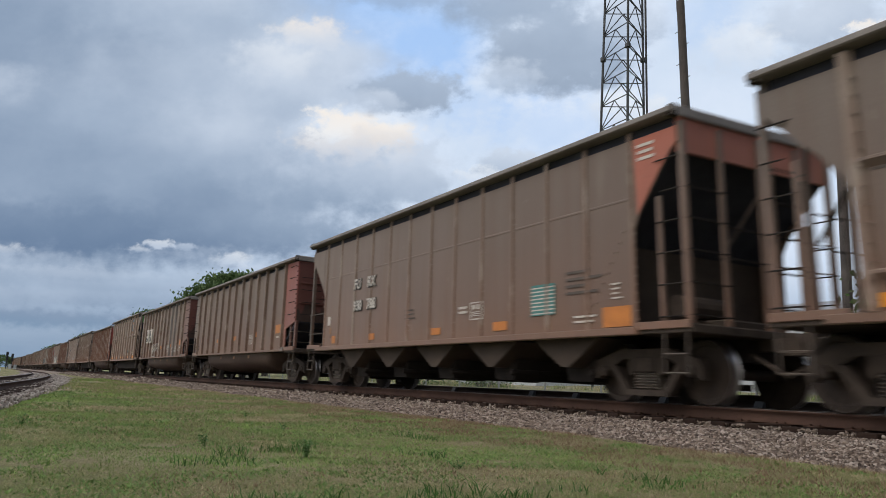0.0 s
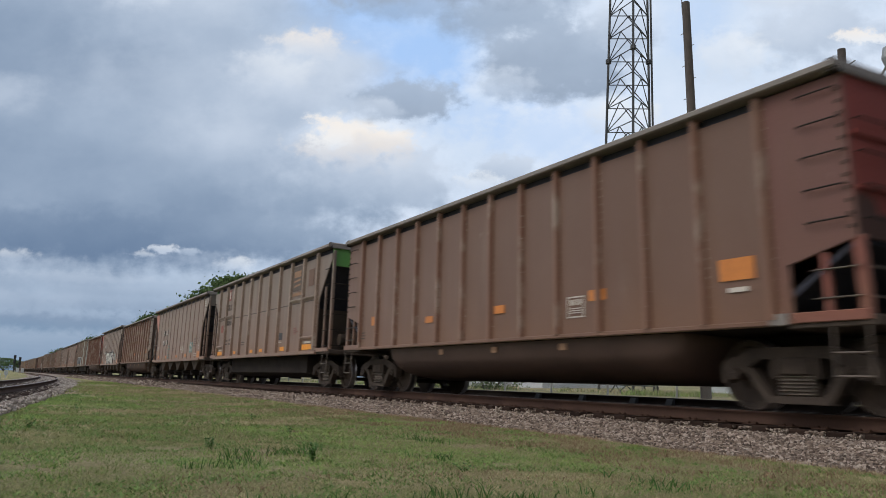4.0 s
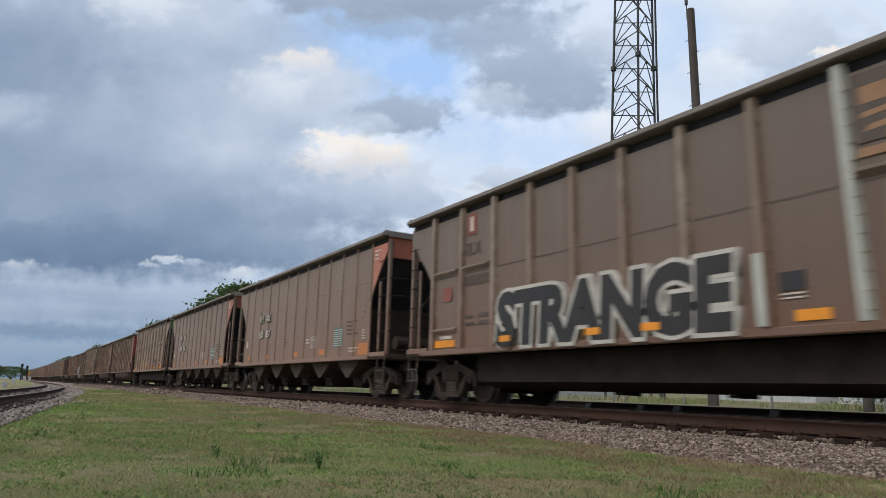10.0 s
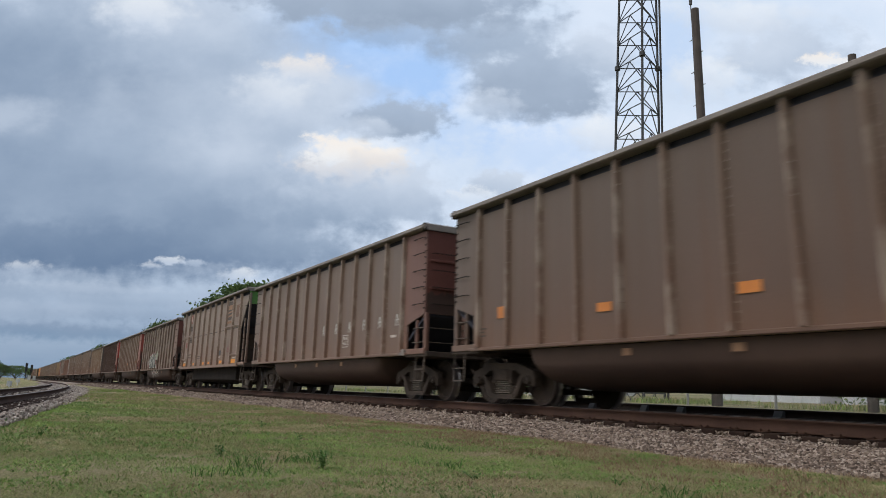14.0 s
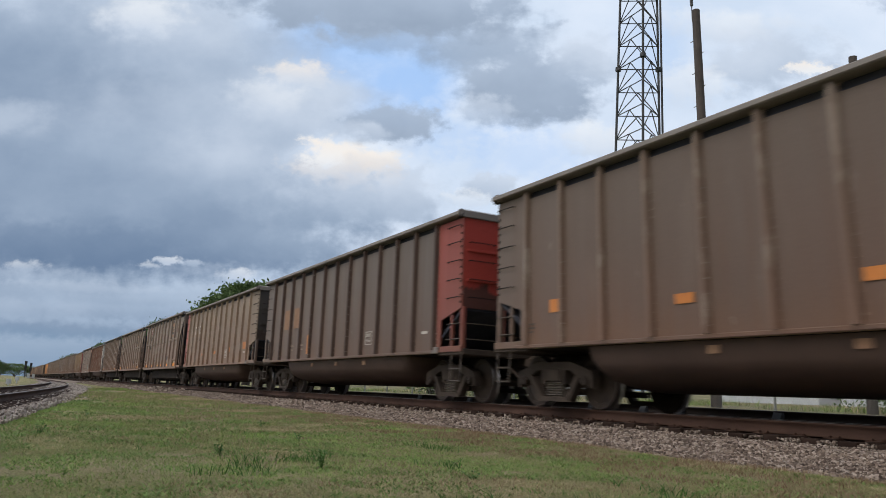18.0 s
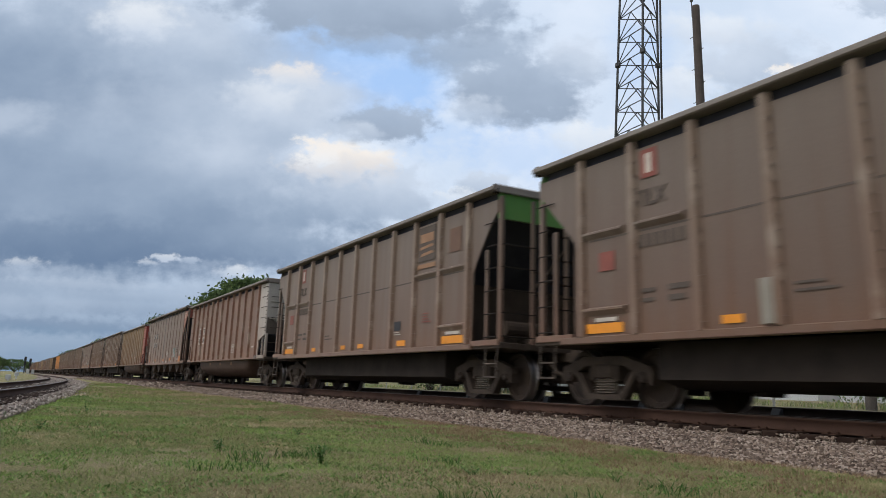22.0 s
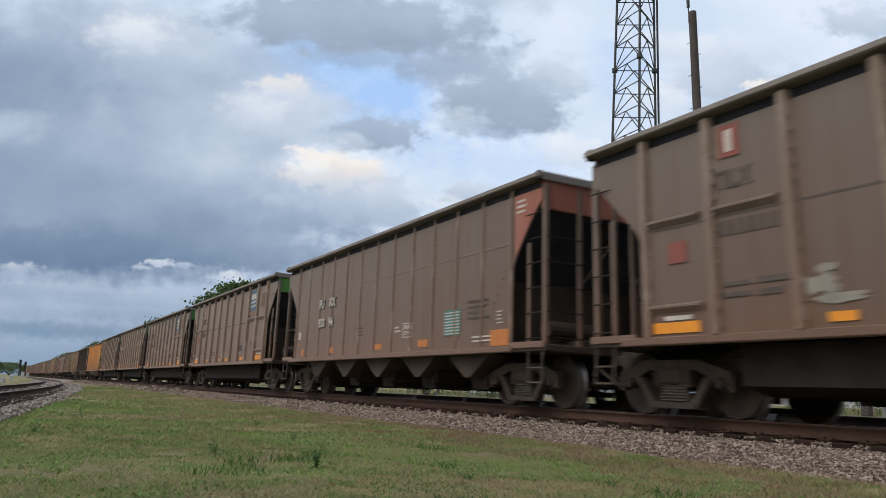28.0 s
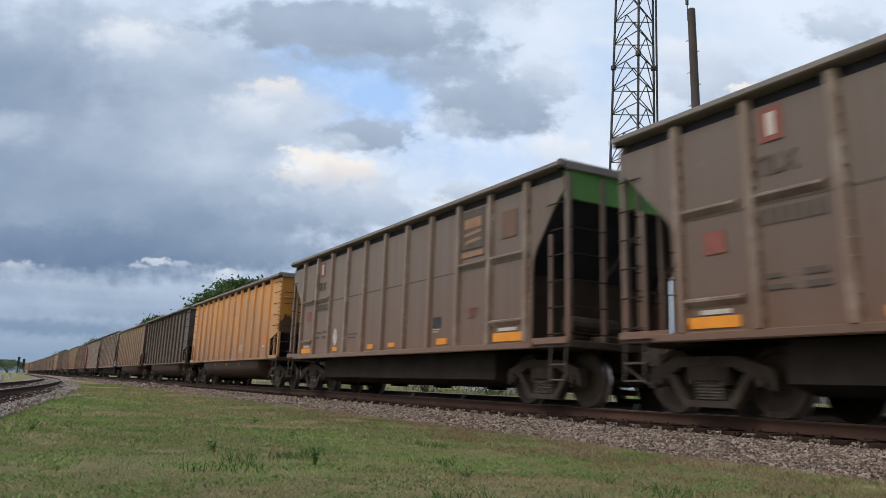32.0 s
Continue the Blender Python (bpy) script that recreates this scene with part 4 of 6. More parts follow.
def tub_car():
    """A coal gondola with a round tub under the floor and closed ends over open corner platforms."""
    top = 3.94
    made = common_parts(1.9) + chord(top)
    for s in (-1, 1):
        bm = prism(bmesh.new(), [(-6.30, 3.70), (6.42, 3.70), (6.42, 1.04), (-6.30, 1.04)], s * 1.60, s * 1.57)
        made.append(("side_wall", bm, M_SIDE, "side"))
        for e, role in ((1, "front"), (-1, "rear")):
            inner, low = (6.42, 6.60) if e > 0 else (-6.30, -6.48)
            bm = prism(bmesh.new(), [(inner, 3.80), (end_x(e, 7.31), 3.80), (end_x(e, 7.31), 1.90), (low, 1.68), (low, 1.04), (inner, 1.04)], s * 1.605, s * 1.57)
            made.append(("corner_panel", bm, M_END, role))
    for e, role in ((1, "front"), (-1, "rear")):
        def ex(x):
            return end_x(e, x)
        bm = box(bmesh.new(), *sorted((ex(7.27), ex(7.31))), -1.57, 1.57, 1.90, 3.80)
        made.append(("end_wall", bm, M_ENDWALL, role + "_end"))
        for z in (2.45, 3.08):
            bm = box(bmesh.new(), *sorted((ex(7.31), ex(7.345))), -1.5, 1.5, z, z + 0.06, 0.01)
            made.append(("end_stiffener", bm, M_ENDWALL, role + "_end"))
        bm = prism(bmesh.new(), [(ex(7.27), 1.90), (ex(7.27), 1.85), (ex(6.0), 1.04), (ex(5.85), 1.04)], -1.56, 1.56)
        made.append(("slope_sheet", bm, M_COAL_SHADE, ""))
        for y in (-1.55, -0.6, 0.6, 1.55):
            made.append(("end_post", post(ex(7.29), y, 1.04, 1.92, 0.12 if abs(y) > 1 else 0.09, 0.08), M_END, role + "_end"))
        made.append(("side_post", post(ex(6.86), -1.56, 1.04, 1.78, 0.08, 0.06), M_END, role + "_end"))
        made.append(("platform_edge", box(bmesh.new(), *sorted((ex(6.42), ex(7.36))), -1.63, -1.59, 1.0, 1.12, 0.008), M_END, role + "_end"))
        for z in (1.26, 1.58):
            made.append(("hand_rail", bar((ex(6.72), -1.61, z), (ex(7.29), -1.61, z)), M_IRON, ""))
            made.append(("hand_rail", bar((ex(7.34), -1.5, z), (ex(7.34), -0.6, z)), M_IRON, ""))
        for z in (2.12, 2.50, 2.89, 3.28, 3.64):
            made.append(("grab_iron", grab((ex(6.74), -1.605, z), (ex(7.24), -1.605, z), (0, -0.06, 0)), M_UNDER, ""))
        for z in (2.12, 2.50, 2.89, 3.28):
            made.append(("grab_iron", grab((ex(7.31), -1.45, z), (ex(7.31), -0.85, z), (e * 0.07, 0, 0)), M_UNDER, ""))
        for k in range(12):
            made.append(("rivet", box(bmesh.new(), *sorted((ex(7.24), ex(7.285))), -1.622, -1.60, 2.0 + k * 0.145, 2.04 + k * 0.145), M_UNDER, ""))
    # tub: a rounded belly with slanting ends
    bm = bmesh.new()
    rings = []
    for x, k in ((-4.74, 0.45), (-4.68, 0.78), (-4.50, 1.0), (4.30, 1.0), (4.58, 0.82), (4.76, 0.45)):
        rings.append([bm.verts.new((x, -1.50 * math.cos(math.pi * i / 14) * (1.0 if k == 1 else 0.97), 0.98 - 0.67 * k * math.sin(math.pi * i / 14) ** 0.62)) for i in range(15)])
    for a, b in zip(rings, rings[1:]):
        for i in range(14):
            bm.faces.new((a[i], a[i + 1], b[i + 1], b[i]))
    bm.faces.new(rings[0]), bm.faces.new(rings[-1][::-1])
    made.append(("tub", bm, M_TUB, "tub"))
    rib = rib_mesh(1.05, 3.82, 0.062, 0.085)
    ribs = [(-6.25 + i * 1.05, rib) for i in range(13)]
    bm = bmesh.new()
    for i in range(13):
        box(bm, -6.5 + i * 1.07, -6.35 + i * 1.07, 1.60, 1.69, 1.05, 3.82)
    made.append(("far_ribs", bm, M_RIB, "side"))
    return made, ribs, top


def open_end_parts(top, role_of, rear_ladder=True):
    """Open ends of a hopper: header, sloping sheet over a bulkhead, posts and ladders."""
    made = []
    for e in (1, -1):
        role = role_of[e]

        def ex(x):
            return end_x(e, x)
        bm = box(bmesh.new(), *sorted((ex(7.25), ex(7.30))), -1.57, 1.57, 3.46, top - 0.13)
        made.append(("end_header", bm, M_END, role + "_end"))
        deep = 5.91 if e > 0 else 5.72
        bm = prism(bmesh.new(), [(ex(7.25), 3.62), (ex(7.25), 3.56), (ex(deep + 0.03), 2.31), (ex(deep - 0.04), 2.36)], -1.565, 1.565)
        made.append(("slope_sheet", bm, M_COAL_SHADE, ""))
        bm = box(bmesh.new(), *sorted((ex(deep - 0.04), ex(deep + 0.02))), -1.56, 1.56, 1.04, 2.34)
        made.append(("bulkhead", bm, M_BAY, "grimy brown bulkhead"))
        for y in (-1.53, -0.80, 0.0, 0.80, 1.53):
            w, d = (0.10, 0.08) if abs(y) > 1 else (0.06, 0.08)
            made.append(("end_post", post(ex(7.31), y, 1.05, top - 0.2, w, d), M_POST, "side"))
        ladder = rear_ladder or e > 0
        for y in (-1.57, 1.57) if ladder else (1.57,):
            made.append(("side_post", post(ex(6.87), y, 1.05, 2.88, 0.075, 0.05), M_POST, "side"))
        for k in range(5):
            z = 1.16 + k * 0.44
            for y in (-1.63, 1.63) if ladder else (1.63,):
                made.append(("ladder_rung", bar((ex(6.86 if z < 2.7 else 6.98), y, z), (ex(7.33), y, z), 0.012), M_UNDER, ""))
            made.append(("ladder_rung", bar((ex(7.38), -1.55, z + 0.02), (ex(7.38), -0.78, z + 0.02), 0.012), M_UNDER, ""))
        if ladder:
            made.append(("ladder_rung", bar((ex(6.86), -1.63, 3.38), (ex(7.33), -1.63, 3.38), 0.012), M_UNDER, ""))
        else:
            for z in (1.42, 1.98):
                made.append(("hand_rail", bar((ex(6.16), -1.61, z), (ex(7.31), -1.61, z), 0.016), M_IRON, ""))
        for z in (2.02, 2.46):
            made.append(("end_rail", bar((ex(7.36), -0.80, z), (ex(7.36), 1.53, z), 0.012), M_UNDER, ""))
        made.append(("platform_edge", box(bmesh.new(), *sorted((ex(6.36), ex(7.38))), -1.63, -1.59, 1.0, 1.11, 0.008), M_POST, "side"))
        bm = bmesh.new()
        rod(bm, (ex(6.5), -0.95, 1.40), (ex(6.5), 0.1, 1.40), 0.17, 0.17, 14)
        box(bm, *sorted((ex(6.3), ex(7.0))), -0.5, 0.5, 1.05, 1.22, 0.02)
        made.append(("brake_reservoir", bm, M_TRUCK, "grimy brake reservoir"))
        bm = rod(bmesh.new(), (ex(7.22), 0.05, 3.05), (ex(7.22), -0.78, 2.05), 0.028)
        made.append(("end_brace", bm, M_TRUCK, ""))
    return made


def side_shape(top):
    """The outline of a side sheet: a curved cut at either end, deeper at the rear."""
    front = [(7.49, top - 0.27), (7.49, 3.60), (7.36, 3.50), (7.12, 3.24), (6.88, 2.94), (6.66, 2.66), (6.56, 2.46), (6.54, 1.04)]
    rear = [(-7.28, top - 0.27), (-7.28, 3.60), (-7.02, 3.34), (-6.78, 3.10), (-6.52, 2.86), (-6.30, 2.62), (-6.16, 2.40), (-6.12, 1.04)]
    return front + rear[::-1]


def flat_car():
    """A coal hopper with heavy side posts, bolted side panels and a deep dark underframe."""
    top = 4.10
    made = common_parts(1.0) + chord(top) + open_end_parts(top, {1: "front", -1: "rear"})
    for s in (-1, 1):
        made.append(("side_wall", prism(bmesh.new(), side_shape(top), s * 1.60, s * 1.57), M_SIDE, "side"))
    for x0, x1, z in ((3.96, 5.06, 2.66), (5.22, 6.32, 2.66), (-6.12, -5.02, 2.66), (-4.86, -3.76, 2.66), (5.22, 6.32, 1.44), (-6.12, -5.02, 1.44)):
        bm = prism(bmesh.new(), [(-1.60, z - 0.07), (-1.68, z), (-1.68, z + 0.03), (-1.60, z + 0.06)], x0, x1, "x")
        made.append(("side_stiffener", bm, M_RIB, "side"))
    bm = box(bmesh.new(), -5.9, 6.5, -1.604, -1.60, 2.55, 2.58)
    made.append(("side_seam", bm, M_GREYLINE, ""))
    bm = bmesh.new()
    prism(bm, [(-1.24, 0.95), (-1.24, 0.42), (-0.75, 0.30), (0.10, 0.30), (1.2, 0.66), (1.2, 0.95)], -4.8, 4.8, "x")
    made.append(("underframe", bm, M_UNDER, "dark box-like underframe"))
    for x in (-3.6, -1.3, 1.1, 3.5):
        made.append(("gate_hanger", box(bmesh.new(), x - 0.1, x + 0.1, -0.6, -0.2, 0.24, 0.32), M_UNDER, ""))
    rib = rib_mesh(1.05, 3.95, 0.092, 0.085)
    ribs = [(-6.05 + i * 1.245, rib) for i in range(11)]
    return made, ribs, top


CORNER = {
    1: [(6.60, 3.825), (7.485, 3.825), (7.485, 3.605), (7.355, 3.505), (7.115, 3.245), (6.875, 2.945), (6.655, 2.665)],
    -1: [(-6.30, 3.825), (-7.275, 3.825), (-7.275, 3.605), (-7.015, 3.345), (-6.775, 3.105), (-6.515, 2.865), (-6.295, 2.625)],
}


def hopper_car():
    """A five-bay coal hopper with thin side posts and a seam along the side."""
    top = 4.10
    made = common_parts(1.0) + chord(top) + open_end_parts(top, {1: "front", -1: "rear"}, False)
    for s in (-1, 1):
        made.append(("side_wall", prism(bmesh.new(), side_shape(top), s * 1.60, s * 1.57), M_SIDE, "side"))
    for e, role in ((1, "front"), (-1, "rear")):
        bm = prism(bmesh.new(), CORNER[e], -1.606, -1.60)
        made.append(("corner_panel", bm, M_END, role))
    bm = prism(bmesh.new(), [(-1.60, 2.915), (-1.607, 2.925), (-1.607, 2.95), (-1.60, 2.96)], -6.10, 6.5, "x")
    made.append(("side_seam", bm, M_SIDE, "side"))
    for x in (-4.35, -2.1, 0.15, 2.4, 4.65):
        bm = prism(bmesh.new(), [(x - 0.86, 0.95), (x + 0.86, 0.95), (x + 0.10, 0.50), (x - 0.10, 0.50)], -1.42, 1.42)
        made.append(("hopper_bay", bm, M_BAY, "bay"))
        bm = bmesh.new()
        prism(bm, [(x - 0.42, 0.66), (x + 0.42, 0.66), (x + 0.30, 0.28), (x - 0.30, 0.28)], -1.1, 1.1)
        rod(bm, (x + 0.35, -1.2, 0.42), (x + 0.35, 1.2, 0.42), 0.06)
        made.append(("bay_gate", bm, M_UNDER, ""))
    rib = rib_mesh(1.05, 3.95, 0.045, 0.030)
    ribs = [(-6.05 + i * 1.048, rib) for i in range(13)]
    return made, ribs, top


def coal_load(top):
    """Heaped coal, just under the rim."""
    bm = bmesh.new()
    cols, rows_n = 36, 7
    grid = [[bm.verts.new((-7.0 + 14.0 * i / cols, -1.5 + 3.0 * j / rows_n, top - 0.42 + 0.30 * math.sin(math.pi * j / rows_n) * (0.75 + 0.5 * noise.noise((i * 0.5, j * 0.5, 0))))) for j in range(rows_n + 1)] for i in range(cols + 1)]
    for i in range(cols):
        for j in range(rows_n):
            bm.faces.new((grid[i][j], grid[i + 1][j], grid[i + 1][j + 1], grid[i][j + 1]))
    return bm


KINDS = {}
for key, build in (("tub", tub_car), ("flat", flat_car), ("hopper", hopper_car)):
    pieces, ribs, top = build()
    pieces.append(("coal_load", coal_load(top), M_COALLOAD, ""))
    for name, bm, m, role in pieces:
        if name == "tub":
            for f in bm.faces:
                f.smooth = True
    KINDS[key] = ([(name, to_mesh(name, bm, m), role) for name, bm, m, role in pieces], ribs, top)

# colours under the dust
BROWN, DARK_BROWN, TAUPE = (0.128, 0.098, 0.078), (0.075, 0.053, 0.041), (0.160, 0.134, 0.112)
TAN, GREYB, RUST = (0.31, 0.24, 0.15), (0.145, 0.125, 0.108), (0.138, 0.066, 0.042)
RED, DULL_RED, ORANGE_RED, BRIGHT_RED = (0.30, 0.062, 0.050), (0.145, 0.055, 0.045), (0.36, 0.105, 0.065), (0.42, 0.055, 0.040)
GREEN, WHITE, DARK, AMBER, BLACKISH = (0.085, 0.30, 0.055), (0.52, 0.51, 0.48), (0.075, 0.070, 0.066), (0.48, 0.23, 0.05), (0.045, 0.042, 0.042)

# the cars in running order: kind, side, front corner, front end, rear corner, words for the label
FLEET = {
    -1: ("flat", TAUPE, None, GREYB, None, "brown dusty coal hopper with heavy side posts"),
    0: ("hopper", BROWN, ORANGE_RED, ORANGE_RED, None, "brown five-bay coal hopper with orange-red end header"),
    1: ("tub", BROWN, RED, DULL_RED, None, "brown coal gondola with faded red front end"),
    2: ("tub", BROWN, DULL_RED, DULL_RED, None, "brown coal gondola with two pale ribs and small graffiti"),
    3: ("flat", TAUPE, None, GREEN, None, "taupe coal hopper with bright green end header"),
    4: ("tub", RUST, DULL_RED, RED, None, "rusty brown coal gondola with red end"),
    5: ("flat", TAUPE, None, GREEN, GREEN, "taupe coal hopper with green end headers"),
    6: ("hopper", BROWN, TAUPE, TAUPE, ORANGE_RED, "brown five-bay coal hopper with greyish end header"),
    7: ("tub", RUST, BROWN, DARK_BROWN, DULL_RED, "rust-brown coal gondola with orange reflectors"),
    8: ("hopper", BROWN, TAUPE, TAUPE, ORANGE_RED, "brown coal hopper with large white graffiti letters"),
    9: ("tub", RUST, DULL_RED, RED, None, "rusty coal gondola with stencilled white plates"),
    10: ("flat", TAUPE, None, GREEN, None, "taupe coal hopper with black and white graffiti and bare posts"),
    11: ("hopper", BROWN, ORANGE_RED, ORANGE_RED, None, "brown five-bay coal hopper with orange-red end header"),
    12: ("hopper", BROWN, ORANGE_RED, ORANGE_RED, None, "brown five-bay coal hopper with orange-red end header"),
    13: ("flat", TAUPE, None, GREEN, None, "taupe coal hopper with cream graffiti and green end header"),
    14: ("tub", BROWN, RED, RED, None, "brown coal gondola with rose-red front end"),
    15: ("tub", BROWN, DULL_RED, DULL_RED, None, "brown coal gondola with a row of white letters"),
    16: ("flat", TAUPE, None, GREEN, None, "taupe coal hopper with green end header"),
    17: ("tub", BROWN, DULL_RED, DULL_RED, None, "brown coal gondola with large green and white graffiti"),
    18: ("tub", BROWN, RED, RED, None, "brown coal gondola with red front end"),
    19: ("tub", GREYB, BRIGHT_RED, BRIGHT_RED, None, "grey-brown coal gondola with bright red front end"),
    20: ("tub", (0.205, 0.165, 0.118), (0.205, 0.165, 0.118), DARK, BRIGHT_RED, "tan coal gondola with dark front end"),
    21: ("flat", TAUPE, None, GREYB, None, "taupe coal hopper with dirty grey end header"),
    22: ("flat", TAUPE, None, GREEN, GREEN, "taupe coal hopper with green end headers"),
    23: ("flat", TAUPE, None, GREEN, None, "taupe coal hopper with green end header"),
    24: ("tub", RUST, WHITE, WHITE, None, "rusty coal gondola with pale grey front end"),
    25: ("hopper", BROWN, ORANGE_RED, ORANGE_RED, None, "brown five-bay coal hopper with one pale rib"),
    26: ("tub", TAN, BRIGHT_RED, RED, None, "tan coal gondola with bright red front end"),
    27: ("flat", TAUPE, None, GREEN, None, "taupe coal hopper with green end header"),
    28: ("flat", TAUPE, None, GREEN, None, "taupe coal hopper with a blue decal"),
    29: ("hopper", BROWN, ORANGE_RED, ORANGE_RED, None, "brown five-bay coal hopper with orange-red end header"),
    30: ("flat", TAUPE, None, GREEN, None, "taupe coal hopper with green end header"),
    31: ("flat", TAUPE, None, GREEN, None, "taupe coal hopper with green end header"),
    32: ("flat", TAUPE, None, GREEN, None, "taupe coal hopper with green end header"),
    33: ("flat", TAUPE, None, GREEN, None, "taupe coal hopper with green end header and small graffiti"),
    34: ("tub", AMBER, AMBER, AMBER, None, "amber-yellow coal gondola"),
    35: ("tub", BLACKISH, BLACKISH, DARK, None, "blackened coal gondola"),
}
_r = random.Random(21)
for _n in range(36, 60):
    _k = _r.choice(("tub", "tub", "flat", "hopper"))
    _e = {"tub": _r.choice((RED, DULL_RED, BROWN)), "flat": GREEN, "hopper": ORANGE_RED}[_k]
    FLEET[_n] = (_k, _r.choice((BROWN, TAUPE, RUST, TAN)), _e, _e, None, {"tub": "brown coal gondola with a round tub", "flat": "taupe coal hopper with heavy side posts", "hopper": "brown five-bay coal hopper"}[_k])

SHIFT = {-1: 0.25, 0: 0.28, 1: 0.26}  # slack in the couplers
CARS, WHEELS = {}, []
FAR_KEEP = {"side_wall", "corner_panel", "end_wall", "top_chord", "end_chord", "tub", "end_header", "slope_sheet", "underframe", "hopper_bay", "side_sill", "end_platform", "end_post", "coal_load", "floor_sheet", "centre_sill"}
TONES = random.Random(3)


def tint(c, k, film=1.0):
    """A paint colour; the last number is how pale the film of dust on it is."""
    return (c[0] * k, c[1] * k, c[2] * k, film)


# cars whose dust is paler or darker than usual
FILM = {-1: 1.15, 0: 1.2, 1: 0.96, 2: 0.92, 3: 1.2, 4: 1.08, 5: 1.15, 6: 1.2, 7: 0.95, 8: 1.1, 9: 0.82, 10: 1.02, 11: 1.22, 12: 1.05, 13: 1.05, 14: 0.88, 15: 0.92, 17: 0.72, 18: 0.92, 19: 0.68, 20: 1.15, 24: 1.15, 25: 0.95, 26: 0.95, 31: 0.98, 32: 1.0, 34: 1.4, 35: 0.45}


def build_car(n):
    kind, side, corner, end, rear, label = FLEET[n]
    pieces, ribs, top = KINDS[kind]
    k = TONES.uniform(0.85, 1.12)
    car = thing("coal_car", pose(train_front(0) - PITCH * n + SHIFT.get(n, 0.0), 0, 0), label + (" on rails" if len(label.split()) < 11 else ""), "freight car", "cars of the coal train")
    colours = {"side": side, "front": corner or side, "front_end": end, "rear": rear or side, "rear_end": rear or side, "post": tuple(v * 0.8 for v in side), "tub": side, "rim": side, "bay": side}
    near = n <= 35
    for name, me, role in pieces:
        if not near and name not in FAR_KEEP:
            continue
        ob = part(name, me, None, car)
        if role in colours:
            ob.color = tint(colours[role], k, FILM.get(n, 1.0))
        if n == 10 and name in ("end_post", "side_post") and me.vertices[0].co.x > 0:
            ob.material_slots[0].link = "OBJECT"
            ob.material_slots[0].material = M_BARE
    for i, (x, me) in enumerate(ribs if near else ribs[::1]):
        ob = part("rib", me, None, car)
        ob.location = (x, -1.60, 0)
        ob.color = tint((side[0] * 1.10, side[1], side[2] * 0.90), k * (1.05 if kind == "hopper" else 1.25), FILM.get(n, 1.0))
        if n in (19, 35):
            ob.material_slots[0].link = "OBJECT"
            ob.material_slots[0].material = M_TUB if n == 19 else M_BAY
            tagged(ob, "dark brown rib")
        if (n, i) in PALE_RIBS:
            ob.material_slots[0].link = "OBJECT"
            ob.material_slots[0].material = M_BARE if n == 10 else M_RIM
            tagged(ob, "pale bare metal rib")
    f_near, f_far, bolster, springs, wheel = TRUCK
    for s in (-6.17, 6.17):
        tr = part("truck", bolster, None, car, "grimy cast steel freight truck")
        tr.location = (s, 0, 0)
        part("side_frame", f_near, None, tr)
        if near:
            part("side_frame", f_far, None, tr)
            part("spring_nest", springs, None, tr)
        for ax in (-0.889, 0.889):
            w = part("wheelset", wheel, None, tr, "steel wheelset with polished treads")
            w.location = (ax, 0, 0.459)
            WHEELS.append((w, ax, n, near))
    CARS[n] = car
    return car


PALE_RIBS = {(2, 9), (2, 10), (10, 8), (25, 6)}
for _n in sorted(FLEET):
    build_car(_n)


# ---- markings, reflectors and graffiti ----
def mark(n, name, bm, material, label=""):
    return part(name, bm, material, CARS[n], label)


def patch(n, x, z, w, h, material, name="reflector", y=-1.612, label=""):
    return mark(n, name, plate(x - w / 2, x + w / 2, z - h / 2, z + h / 2, y), material, label)


def words(n, text, x, z, size, material=None, wide=1.0, shade=True, y=-1.612, label="white stencilled letters"):
    material = material or M_WHITE
    if shade:
        me = lettering(text, size, size * 0.06, wide, 0.0, 0.012)
        me.materials.append(M_BLACK)
        ob = part("lettering_shadow", me, None, CARS[n])
        ob.location = (x + 0.012, y - 0.008, z - 0.010)
    me = lettering(text, size, size * 0.025, wide, 0.0, 0.012 if shade else 0.004)
    me.materials.append(material)
    ob = part("lettering", me, None, CARS[n], label)
    ob.location = (x, y - (0.011 if shade else 0.0), z)


def bars(n, x, z, w, rows_n, step, material, tall=0.4, name="faded_stencil", seed=0):
    """Lines of writing too worn to read."""
    rnd = random.Random(n * 17 + seed)
    bm = bmesh.new()
    for k in range(rows_n):
        ln = w * rnd.uniform(0.55, 1.0)
        box(bm, x, x + ln, -1.616, -1.610, z - k * step - step * tall, z - k * step)
    return tagged(mark(n, name, bm, material), kind="stuff")


def data_box(n, x, z, w=0.46, h=0.36, lines=True):
    """A white outlined data panel with short illegible lines."""
    bm = bmesh.new()
    t = 0.022
    for a, b, c, d in ((x, x + w, z, z + t), (x, x + w, z + h - t, z + h), (x, x + t, z + t, z + h - t), (x + w - t, x + w, z + t, z + h - t)):
        box(bm, a, b, -1.616, -1.610, c, d)
    if lines:
        for k in range(3):
            box(bm, x + 0.06, x + w - 0.06, -1.616, -1.610, z + 0.07 + k * 0.035, z + 0.085 + k * 0.035)
        box(bm, x + 0.08, x + 0.18, -1.616, -1.610, z + 0.20, z + h - 0.05)
        box(bm, x + 0.25, x + 0.33, -1.616, -1.610, z + 0.20, z + h - 0.05)
    tagged(mark(n, "data_panel", bm, M_WHITE, "white stencilled data panel"), kind="stuff")


